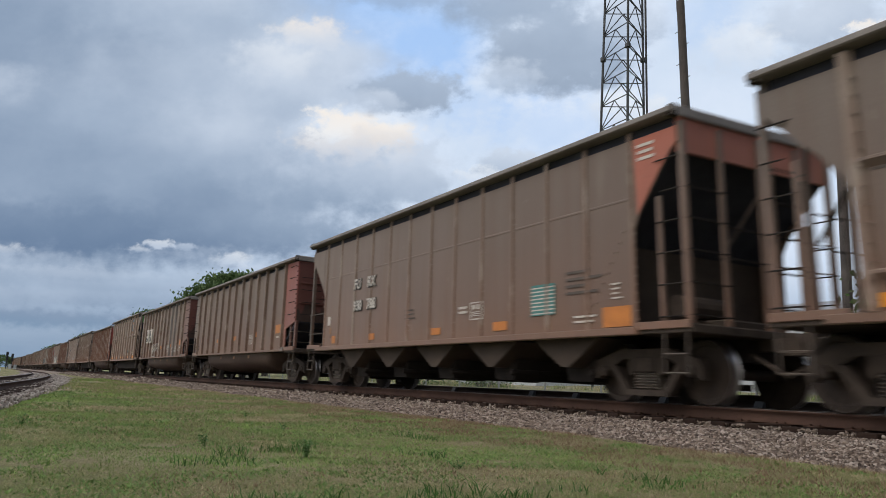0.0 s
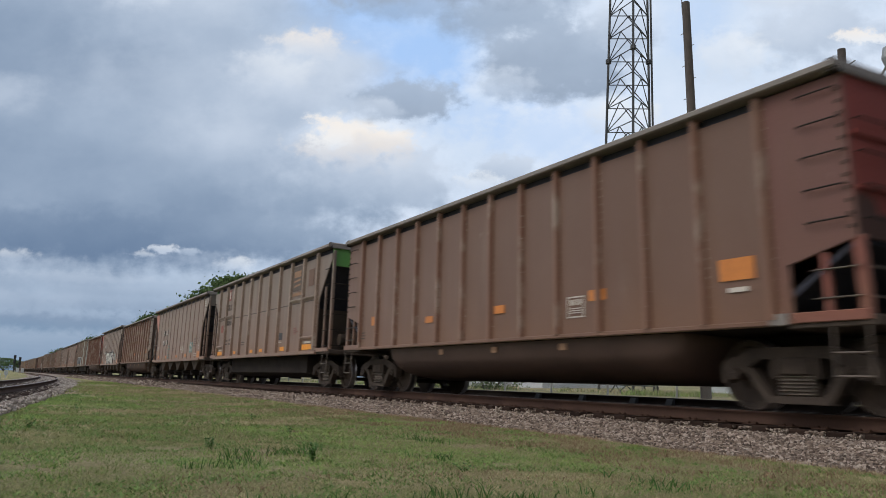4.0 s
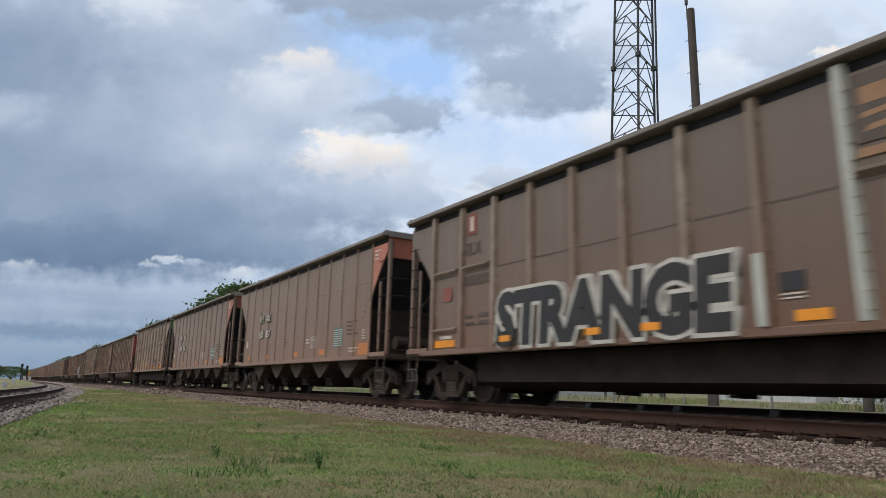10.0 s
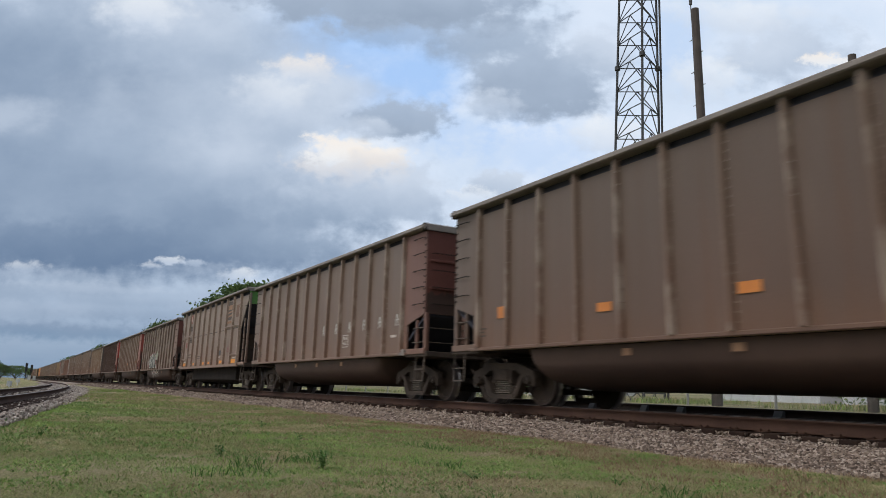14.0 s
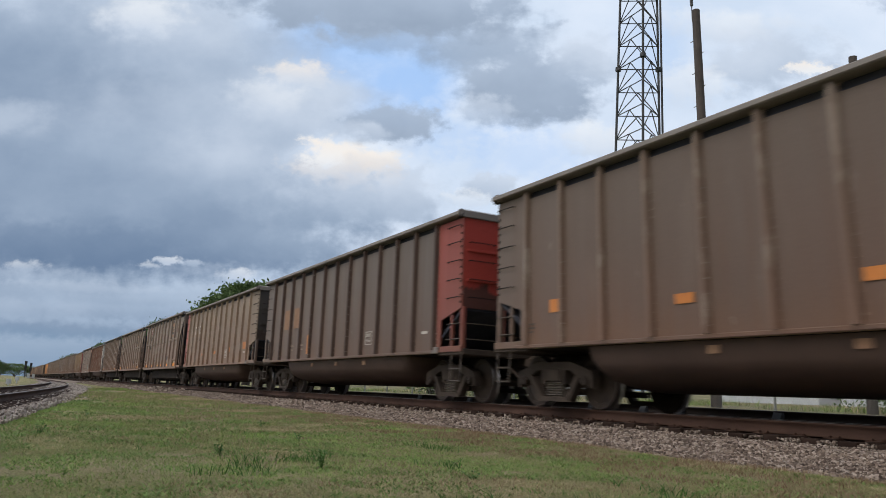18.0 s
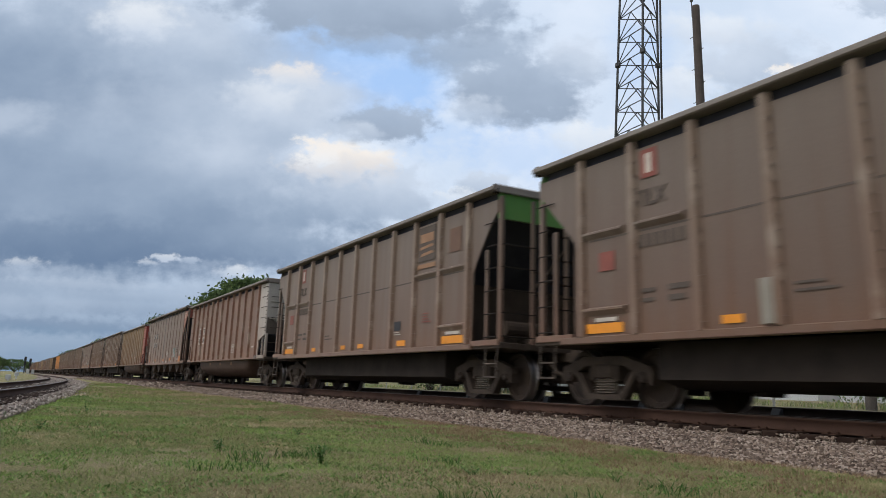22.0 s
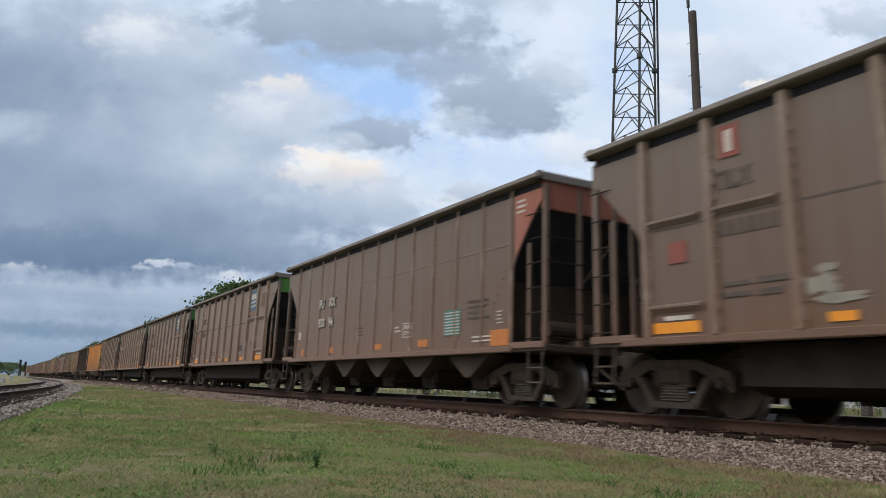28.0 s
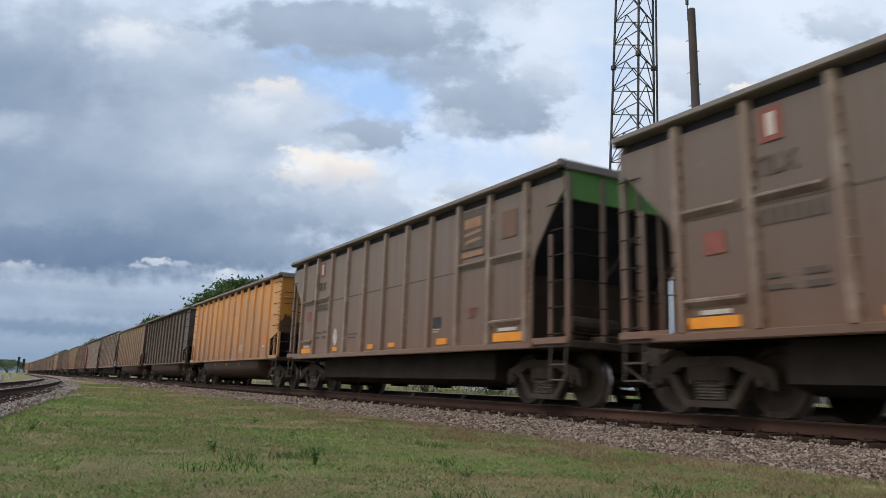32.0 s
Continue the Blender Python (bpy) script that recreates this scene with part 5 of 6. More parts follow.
def ribbon(bm, points, width, y=-1.616):
    """A sprayed stroke along (x, z) points."""
    pts = [Vector((p[0], 0, p[1])) for p in points]
    rows = []
    for i, p in enumerate(pts):
        d = (pts[min(i + 1, len(pts) - 1)] - pts[max(i - 1, 0)]).normalized()
        s = Vector((-d.z, 0, d.x)) * width / 2 * (0.7 if i in (0, len(pts) - 1) else 1)
        rows.append([bm.verts.new((q.x, yy, q.z)) for q in (p + s, p - s) for yy in (y, y + 0.006)])
    for a, b in zip(rows, rows[1:]):
        bm.faces.new((a[0], b[0], b[2], a[2]))
        bm.faces.new((a[0], a[1], b[1], b[0])), bm.faces.new((a[2], b[2], b[3], a[3]))
    return bm


def stroke(n, points, width, material, y=-1.616, label="", name="graffiti_stroke"):
    """One sprayed stroke as a part of its own."""
    return mark(n, name, ribbon(bmesh.new(), points, width, y), material, label)


def loop(cx, cz, rx, rz, a0=0, a1=360, steps=14, tilt=0.0):
    out = []
    for i in range(steps + 1):
        a = radians(a0 + (a1 - a0) * i / steps)
        out.append((cx + rx * math.cos(a) + tilt * rz * math.sin(a), cz + rz * math.sin(a)))
    return out


def splash(cx, cz, rx, rz, seed, y=-1.614, rough=0.22):
    """A ragged sprayed patch."""
    rnd = random.Random(seed)
    outline = [(cx + rx * math.cos(a) * (1 + rnd.uniform(-rough, rough)), cz + rz * math.sin(a) * (1 + rnd.uniform(-rough, rough))) for a in [2 * math.pi * i / 18 for i in range(18)]]
    return prism(bmesh.new(), outline, y, y + 0.004)


def rivets(n):
    kind = FLEET[n][0]
    _, ribs, top = KINDS[kind]
    if kind not in RIVETS:
        bm = bmesh.new()
        w, d = {"tub": (0.062, 0.085), "flat": (0.092, 0.085), "hopper": (0.045, 0.030)}[kind]
        for i, (x, _me) in enumerate(ribs):
            ticks = kind == "flat" or i % 3 == 1
            for k in range(13 if ticks else 22):
                z = 1.16 + k * (0.205 if ticks else 0.125)
                if ticks:
                    box(bm, x + w * 0.66, x + w * 0.98, -1.60 - d * 0.92, -1.60 - d * 0.2, z - 0.007, z + 0.007)
                else:
                    box(bm, x + w + 0.006, x + w + 0.030, -1.616, -1.60, z - 0.012, z + 0.012)
        for edge in ((-6.25, 6.36) if kind == "tub" else (-6.10, 6.50)):
            for k in range(20):
                z = 1.14 + k * 0.125
                box(bm, edge - 0.017, edge + 0.017, -1.622, -1.60, z - 0.017, z + 0.017)
        if kind == "hopper":
            for e in (-1, 1):
                for k in range(9):
                    x, z = e * (5.55 + k * 0.10), 1.30 + k * 0.145
                    box(bm, x - 0.016, x + 0.016, -1.620, -1.60, z - 0.016, z + 0.016)
        RIVETS[kind] = to_mesh("rivets", bm, M_RIB)
    ob = part("rivets", RIVETS[kind], None, CARS[n])
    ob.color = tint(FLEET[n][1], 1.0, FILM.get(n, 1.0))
    tagged(ob, kind="stuff")


RIVETS = {}


def standard_marks(n):
    kind = FLEET[n][0]
    rivets(n)
    if kind == "tub":
        skip = {19: (), 17: (0, 1, 2)}.get(n, None)
        for i, (x, z, w, h) in enumerate(((-5.45, 1.68, 0.24, 0.22), (-2.45, 1.55, 0.34, 0.14), (0.35, 1.58, 0.36, 0.15), (3.15, 1.62, 0.40, 0.17), (5.85, 1.72, 0.55, 0.28))):
            if skip is None or (skip and i not in skip and n != 17):
                if n not in (15, 17, 24):
                    patch(n, x, z, w, h, M_ORANGE, label="faded orange reflector")
        data_box(n, 2.40, 1.30, 0.42, 0.34)
        for x in (-2.1, 0.0, 2.1):
            patch(n, x, 0.86, 0.20, 0.11, M_TANPATCH, "tub_mark", -1.497)
        patch(n, 5.85, 1.46, 0.30, 0.06, M_WHITE, "stencil")
        bars(n, -6.25, 1.42, 0.3, 3, 0.07, M_GREYLINE)
        mark(n, "jacking_pad", box(bmesh.new(), 6.30, 6.55, -1.66, -1.55, 0.98, 1.12, 0.01), M_RIM)
    elif kind == "flat":
        for x, w, h in ((-5.57, 0.92, 0.15), (-3.05, 0.34, 0.11), (-0.55, 0.34, 0.11), (0.73, 0.36, 0.11), (3.25, 0.46, 0.13), (5.77, 0.96, 0.16)):
            patch(n, x, 1.17, w, h, M_YELLOW, label="amber reflector strip")
        patch(n, 5.77, 1.31, 0.6, 0.06, M_WHITE, "stencil")
        patch(n, -5.5, 1.30, 0.5, 0.06, M_WHITE, "stencil")
        patch(n, 3.02, 1.58, 0.36, 0.22, M_DARK, "data_plate", label="dark data plate")
        bars(n, 2.84, 1.44, 0.36, 2, 0.05, M_WHITE, name="stencil")
        patch(n, -4.45, 3.56, 0.34, 0.44, M_RED, "decal", label="faded red decal")
        patch(n, -4.45, 3.56, 0.12, 0.30, M_WHITE, "decal_stroke", -1.619)
        words(n, "TILX", -4.78, 2.93, 0.34, M_GREYLINE, 0.95, False, label="faded dark stencilled letters")
        for k in range(6):
            patch(n, -4.66 + k * 0.165, 2.40, 0.105, 0.19, M_GREYLINE, "faded_stencil")
        patch(n, -5.45, 2.20, 0.36, 0.30, M_RED, "decal", label="faded orange-red square")
        bars(n, -4.7, 1.70, 0.45, 2, 0.14, M_GREYLINE, 0.4, seed=3)
        bars(n, -4.15, 1.72, 0.55, 2, 0.15, M_GREYLINE, 0.5, seed=13)
        bars(n, 4.35, 1.80, 0.4, 4, 0.06, M_RED, 0.4, seed=4)
        bars(n, -2.1, 1.55, 0.7, 2, 0.09, M_GREYLINE, 0.35, seed=5)
        if n in (22, 30, 31):
            mark(n, "pale_smear", box(bmesh.new(), -2.53, -2.35, -1.706, -1.60, 1.07, 1.62), M_PALE, "pale primer smear on a rib")
        strong = n in (3, 13, 28, 30, 31)
        patch(n, 4.45, 3.38, 0.86, 0.80, M_BLUE if strong else M_GREYLINE, "decal", label="blue decal" if strong else "faded decal")
        bm = bmesh.new()
        box(bm, 4.12, 4.78, -1.622, -1.618, 3.42, 3.62)
        prism(bm, [(4.12, 3.26), (4.80, 3.30), (4.72, 3.36), (4.12, 3.32)], -1.622, -1.618)
        prism(bm, [(4.14, 3.10), (4.80, 3.14), (4.72, 3.20), (4.20, 3.17)], -1.622, -1.618)
        mark(n, "decal_stroke", bm, M_SPRAY if n in (28, 30, 31) else M_TANPATCH)
        patch(n, 4.45, 2.87, 0.86, 0.10, M_TANPATCH, "decal_stroke", -1.616)
        patch(n, 5.80, 3.28, 0.50, 0.52, M_FAINT, "decal", label="faded rust-coloured panel")
    else:
        for x, w, h in ((-5.3, 0.24, 0.20), (-2.75, 0.34, 0.15), (0.55, 0.40, 0.14), (3.0, 0.46, 0.16), (6.15, 0.62, 0.30)):
            patch(n, x, 1.22, w, h, M_ORANGE, label="faded orange reflector")
        patch(n, 4.32, 1.60, 0.66, 0.52, M_TEAL, "decal", label="teal panel with white lines")
        bm = bmesh.new()
        for k in range(8):
            box(bm, 4.0, 4.64, -1.622, -1.618, 1.36 + k * 0.062, 1.382 + k * 0.062)
        tagged(mark(n, "decal_lines", bm, M_WHITE), kind="stuff")
        data_box(n, 1.95, 1.38, 0.46, 0.34)
        bars(n, 1.5, 1.66, 0.34, 2, 0.09, M_WHITE, 0.5, "stencil", 6)
        bars(n, 5.15, 1.28, 0.75, 2, 0.08, M_WHITE, 0.4, "stencil", 7)
        bars(n, 4.95, 2.0, 0.9, 4, 0.11, M_GREYLINE, 0.4, seed=8)
        bars(n, 6.05, 1.72, 0.24, 4, 0.07, M_WHITE, 0.35, "stencil", 9)
        bars(n, 6.70, 3.72, 0.42, 3, 0.10, M_WHITE, 0.45, "stencil", 10)
        bars(n, -0.9, 1.75, 0.5, 3, 0.09, M_GREYLINE, 0.35, seed=11)
        bm = bmesh.new()
        for k in range(3):
            box(bm, 7.304, 7.31, -0.65, 0.10 - 0.08 * k, 3.74 - k * 0.08, 3.77 - k * 0.08)
        tagged(mark(n, "stencil", bm, M_WHITE), kind="stuff")
        patch(n, -5.68, 1.74, 0.20, 0.24, M_WHITE, "label", label="small white label")
        patch(n, -5.55, 1.46, 0.14, 0.16, M_TANPATCH, "label")
        mark(n, "corner_rail", bar((-7.0, -1.66, 1.25), (-7.0, -1.66, 3.3), 0.02), M_RIM, "pale upright grab rail")


for _n in range(-1, 35):
    standard_marks(_n)

for _n, _b in ((0, "788"), (6, "736"), (11, "857"), (12, "984"), (25, "215"), (29, "94"), (8, "846")):
    _a = {25: "932"}.get(_n, "930")
    _z = 0.20 if _n == 25 else 0.0
    words(_n, "FU", -3.95, 2.48 + _z, 0.36), words(_n, "RX", -3.10, 2.48 + _z, 0.36)
    words(_n, _a, -3.95, 1.92 + _z, 0.36), words(_n, _b, -3.10, 1.92 + _z, 0.36)

# plates with reporting marks on gondolas
for _n, _x, _w, _rows in ((9, -4.60, 0.50, (("FU", "BX"), ("95", "173"))), (24, -4.85, 0.63, (("CI", "TX"), ("400", "674")))):
    for _j, _pair in enumerate(_rows):
        for _i, _t in enumerate(_pair):
            px, pz = _x + _i * 0.94, 2.34 - _j * 0.46
            mark(_n, "number_plate", box(bmesh.new(), px, px + _w, -1.612, -1.60, pz - 0.03, pz + 0.31), M_WHITE, "pale stencilled plate")
            words(_n, _t, px + 0.04, pz + 0.03, 0.30, M_BLACK, _w * 1.4, False, -1.614, "dark stencilled letters")
for _x, _rows in ((-4.68, ("FU", "964")), (-3.56, ("RX", "196"))):
    mark(2, "number_plate", box(bmesh.new(), _x, _x + 0.84, -1.692, -1.60, 1.93, 2.73), M_WHITE, "tall pale stencilled plate")
    for _j, _t in enumerate(_rows):
        words(2, _t, _x + 0.07, 2.36 - _j * 0.35, 0.38, M_BLACK, 0.95, False, -1.694, "dark stencilled letters")
for _k in range(4):
    for _z in (3.02, 2.52):
        patch(17, -4.55 + _k * 0.26 + (0.12 if _k > 1 else 0), _z, 0.17, 0.22, M_GREYLINE, "faded_stencil")
patch(20, -4.42, 2.82, 0.68, 0.40, M_WHITE, "number_plate"), patch(20, -3.39, 2.82, 0.68, 0.40, M_WHITE, "number_plate")
for _x in (-4.42, -3.39):
    for _k in (-0.14, 0.14):
        patch(20, _x + _k, 2.82, 0.13, 0.22, M_GREYLINE, "faded_stencil", -1.620)
bars(20, -4.5, 2.42, 0.6, 1, 0.22, M_GREYLINE, 0.9), bars(20, -3.6, 2.42, 0.6, 1, 0.22, M_GREYLINE, 0.9)
for _x in (-4.55, -3.50):
    patch(19, _x, 2.38, 0.80, 0.66, M_TANPATCH, "worn_panel", label="worn rust-coloured panel")
    bars(19, _x - 0.3, 2.62, 0.6, 2, 0.30, M_WORNWHITE, 0.5, "stencil", 3)
for _x, _z, _h in ((-5.42, 1.65, 0.90), (-2.35, 1.48, 0.58), (2.0, 1.52, 0.62)):
    patch(19, _x, _z, 0.11, _h, M_ORANGE, label="upright orange stripe")
for _x in (-4.3, -3.25):
    for _k in range(4):
        bars(19, _x + _k * 0.13, 1.50, 0.11, 2, 0.13, M_WORNWHITE, 0.35, "stencil", 5 + _k)
bars(26, -4.6, 2.62, 0.3, 1, 0.3, M_WHITE, 0.9, "stencil"), bars(26, -3.6, 2.62, 0.3, 1, 0.3, M_WHITE, 0.9, "stencil")
patch(17, -5.73, 1.75, 0.09, 1.2, M_ORANGE, label="upright orange stripe")


def block_letters(n, text, x, z, size, fat, wide, inner, outer, slant=0.1):
    """Fat sprayed letters with an outline of another colour."""
    deep = {"tub": 0.045, "flat": 0.052, "hopper": 0.026}[FLEET[n][0]]
    me = lettering(text, size, size * (fat + 0.05), wide, slant, deep)
    me.materials.append(outer)
    part("graffiti_outline", me, None, CARS[n], "sprayed outline").location = (x, -1.60 - deep, z)
    me = lettering(text, size, size * fat, wide, slant, deep)
    me.materials.append(inner)
    part("graffiti", me, None, CARS[n], "large sprayed graffiti letters").location = (x, -1.606 - deep, z)


# reflectors stay clear of the spray
for _x, _w, _h in ((-0.55, 0.34, 0.11), (0.73, 0.36, 0.11), (-3.05, 0.34, 0.11)):
    mark(10, "reflector", box(bmesh.new(), _x - _w / 2, _x + _w / 2, -1.716, -1.60, 1.17 - _h / 2, 1.17 + _h / 2), M_YELLOW, "amber reflector strip")
block_letters(8, "STRANGE", -2.0, 1.12, 1.18, 0.055, 1.0, M_SPRAY, M_BLACK)
for _i, (_x, _z, _w, _h, _m) in enumerate(((-2.1, 1.22, 0.22, 0.22, M_CYAN), (-0.85, 2.02, 0.16, 0.16, M_CYAN), (0.25, 2.04, 0.14, 0.18, M_CYAN), (1.75, 2.10, 0.22, 0.14, M_CYAN), (2.95, 1.42, 0.26, 0.22, M_CYAN), (3.25, 1.10, 0.36, 0.12, M_CYAN))):
    mark(8, "graffiti_splash", splash(_x, _z, _w, _h, _i), _m, "cyan spray")
patch(8, 3.28, 1.22, 0.40, 0.15, M_ORANGE, y=-1.618)
bars(8, 3.10, 1.86, 0.75, 4, 0.13, M_SPRAY, 0.75, "graffiti_tag")
block_letters(10, "STRANGE", -3.35, 1.10, 1.24, 0.055, 1.02, M_BLACK, M_SPRAY, 0.08)
# cream block graffiti, cut off in straight pieces
for _i, _o in enumerate(([(-3.25, 1.06), (-2.25, 1.06), (-2.2, 1.62), (-2.5, 1.62), (-3.25, 1.52)], [(-2.2, 1.06), (-1.55, 1.06), (-1.5, 1.86), (-2.2, 1.72)], [(-1.5, 1.06), (-0.55, 1.06), (-0.5, 1.92), (-0.95, 1.88), (-0.98, 1.68), (-1.48, 1.70)], [(-0.5, 1.06), (0.0, 1.06), (0.0, 1.36), (-0.5, 1.34)])):
    mark(13, "graffiti", prism(bmesh.new(), _o, -1.620, -1.612), M_CREAM, "cream block graffiti")
_bm = bmesh.new()
for _a, _b in (((-2.95, 1.34), (-2.45, 1.37)), ((-2.9, 1.20), (-2.4, 1.24)), ((-1.95, 1.45), (-1.65, 1.50)), ((-1.9, 1.15), (-1.85, 1.4)), ((-1.2, 1.50), (-0.8, 1.52)), ((-1.15, 1.3), (-0.85, 1.42)), ((-0.85, 1.62), (-0.75, 1.76))):
    ribbon(_bm, (_a, _b), 0.035, -1.626)
tagged(mark(13, "graffiti_lines", _bm, M_GREYLINE), kind="stuff")
for _x, _w, _h in ((-3.05, 0.34, 0.11), (-0.55, 0.40, 0.13), (0.73, 0.46, 0.13)):
    mark(13, "reflector", box(bmesh.new(), _x - _w / 2, _x + _w / 2, -1.64, -1.60, 1.22 - _h / 2, 1.22 + _h / 2), M_ORANGE, "faded orange reflector strip")
# six spread letters too personal to copy: slanted strokes
for _i in range(6):
    _bm = bmesh.new()
    _x = 0.70 + _i * 1.05
    ribbon(_bm, ((_x, 1.70), (_x + 0.05, 1.98)), 0.045), ribbon(_bm, ((_x + 0.14, 1.70), (_x + 0.10, 1.98)), 0.045)
    ribbon(_bm, ((_x - 0.02, 1.84), (_x + 0.18, 1.85)), 0.04)
    mark(15, "graffiti_stroke", _bm, M_SPRAY, "white sprayed stroke")
# large dark tag with pale outlines and drips
_dark = bmesh.new()
mark(17, "graffiti", prism(_dark, [(-2.39, 1.11), (-2.45, 1.54), (-2.36, 1.88), (-1.85, 1.92), (-1.47, 2.04), (-1.11, 2.04), (-0.67, 2.04), (-0.41, 2.07), (-0.07, 1.96), (0.15, 1.8), (0.24, 1.67), (0.05, 1.41), (0.17, 1.16), (-0.7, 1.12)], -1.690, -1.606), M_SOOT, "dark green-black graffiti letters with pale outlines")
for _l in ([(-2.32, 1.11), (-2.45, 1.54), (-2.33, 1.85), (-2.05, 1.92), (-1.82, 1.88)], [(-2.25, 1.32), (-2.29, 1.62), (-2.15, 1.73), (-2.01, 1.62), (-2.08, 1.41), (-2.25, 1.32)], [(-1.79, 1.13), (-1.82, 1.39), (-1.79, 1.62), (-1.66, 1.8), (-1.35, 1.81)], [(-1.75, 1.93), (-1.41, 2.01), (-1.23, 2.02), (-1.32, 1.81), (-1.13, 1.43), (-1.02, 1.21)], [(-1.11, 2.02), (-1, 1.86), (-0.89, 1.67)], [(-0.67, 2.03), (-0.47, 1.84), (-0.33, 1.61), (-0.47, 1.2)], [(-0.36, 2.05), (-0.02, 1.93), (0.2, 1.76), (0.05, 1.61), (-0.01, 1.41)], [(-0.98, 1.57), (-0.68, 1.67), (-0.48, 1.54), (-0.51, 1.25), (-0.7, 1.15)], [(-0.19, 1.43), (-0.04, 1.48), (-0.17, 1.26), (0.02, 1.33)], [(-2.25, 1.17), (-1.86, 1.16)], [(-1.54, 1.46), (-1.36, 1.49), (-1.45, 1.22)], [(-0.39, 1.2), (-0.2, 1.14), (0.12, 1.16)], [(0.29, 1.36), (0.52, 1.29), (0.71, 1.12), (0.91, 1.15)], [(-3.02, 1.58), (-2.83, 1.52), (-2.94, 1.4), (-2.79, 1.36)]):
    stroke(17, _l, 0.08, M_SPRAY, -1.698, "pale sprayed outline", "graffiti_outline")
for _l in ([(-2.29, 1.76), (-2.05, 1.84), (-1.85, 1.82)], [(-1.69, 1.76), (-1.47, 1.81), (-1.29, 1.75)], [(-1.23, 1.92), (-1, 1.95), (-0.83, 1.93)], [(-0.73, 1.9), (-0.57, 1.95), (-0.42, 1.88)], [(-0.31, 1.98), (-0.12, 1.89), (0.02, 1.85)]):
    stroke(17, _l, 0.13, M_OLIVE, -1.695, "olive sprayed fill", "graffiti_fill")
for _i, (_x, _z, _w, _h) in enumerate(((-2.08, 1.99, 0.2, 0.11), (-1.29, 2.09, 0.18, 0.1), (-0.54, 2.1, 0.16, 0.06), (0.04, 1.92, 0.14, 0.07), (-2.64, 1.4, 0.2, 0.23), (0.3, 1.54, 0.17, 0.24), (0.79, 1.16, 0.19, 0.12), (-1.02, 1.24, 0.11, 0.09))):
    mark(17, "graffiti_halo", splash(_x, _z, _w, _h, 40 + _i, -1.686), M_PINK)
for _i, (_x, _z, _w, _h) in enumerate(((0.60, 1.90, 0.20, 0.22), (0.74, 2.02, 0.22, 0.17), (0.86, 1.86, 0.18, 0.24), (0.70, 1.72, 0.22, 0.10))):
    mark(17, "graffiti_splash", splash(_x, _z, _w, _h, 31 + _i, -1.688 - 0.003 * _i, 0.32), M_GREENSPRAY, "pale green sprayed cloud")
for _l in ([(-2.46, 0.98), (-2.25, 0.83), (-2.05, 0.89), (-1.8, 0.79), (-1.67, 0.93), (-1.31, 0.95), (-1.14, 0.82), (-0.87, 0.95), (-0.66, 0.77), (-0.21, 0.96), (-0.04, 0.79), (0.36, 0.82), (0.74, 0.94)], [(-0.87, 0.95), (-0.71, 0.85), (-0.36, 0.78)], [(-1.67, 0.93), (-1.49, 0.83)], [(-0.21, 0.96), (0.1, 0.86)]):
    stroke(17, _l, 0.085, M_SPRAY, -1.50, "white wavy spray on the tub")
for _i, _x in enumerate((-2.0, -1.6, -1.25, -0.85, -0.5, -0.1, 0.3, 0.7)):
    stroke(17, [(_x, 0.82), (_x + 0.07, 0.68), (_x + 0.09, 0.58 - 0.05 * (_i % 3))], 0.055, M_SPRAY, -1.50, "white paint drip")
for _i, (_x, _z, _w, _h) in enumerate(((-1.43, 0.85, 0.14, 0.06), (-0.92, 0.86, 0.16, 0.06), (-0.36, 0.84, 0.14, 0.06))):
    mark(17, "graffiti_splash", splash(_x, _z, _w, _h, 60 + _i, -1.496), M_PINK)
# thin silver scribbles
def silver(points, width, y=-1.616):
    stroke(2, points, width, M_SPRAY, y, "silver scribbled stroke")


def faint(points, width):
    stroke(3, points, width, M_SPRAY, -1.616, "faint white scribbled stroke")


for _l in ([(-2.15, 1.11), (-2.34, 1.55), (-2.2, 1.72), (-2.05, 1.6), (-2.0, 1.2)], [(-2.2, 1.4), (-1.75, 1.42)], [(-2.0, 1.55), (-1.85, 1.78), (-1.65, 1.76), (-1.55, 1.3)], [(-1.85, 1.6), (-1.75, 1.3), (-1.6, 1.15)], [(-1.45, 1.7), (-1.2, 1.8), (-1.15, 1.3), (-1.1, 1.12)], [(-1.1, 1.77), (-0.85, 1.8), (-0.8, 1.45), (-1.05, 1.4)], [(-0.75, 1.8), (-0.57, 1.81), (-0.65, 1.3)], [(-0.6, 1.5), (-0.3, 1.62)], [(-0.35, 1.81), (-0.1, 1.75), (0.02, 1.5), (-0.1, 1.35), (0.15, 1.3), (0.18, 1.15)], [(-2.1, 1.1), (-1.0, 1.09)]):
    silver(_l, 0.065, -1.692)
for _x, _z2 in ((1.95, 1.55), (3.95, 1.38), (4.9, 1.42)):
    silver(loop(_x, _z2, 0.30, 0.14, 0, 350), 0.05), silver(loop(_x + 0.15, _z2 - 0.05, 0.2, 0.14, 100, 400), 0.05)
silver(loop(2.05, 1.86, 0.16, 0.07, 0, 360), 0.05), silver([(1.7, 1.3), (2.1, 1.2), (2.5, 1.32)], 0.05)
silver([(4.55, 1.25), (4.7, 1.55), (4.9, 1.3), (5.1, 1.55), (5.4, 1.35), (5.6, 1.3)], 0.05)
faint(loop(-0.15, 1.60, 0.20, 0.22, 60, 300), 0.04), faint([(1.2, 1.25), (1.1, 1.7), (1.3, 1.85), (1.5, 1.7), (1.45, 1.25)], 0.10)
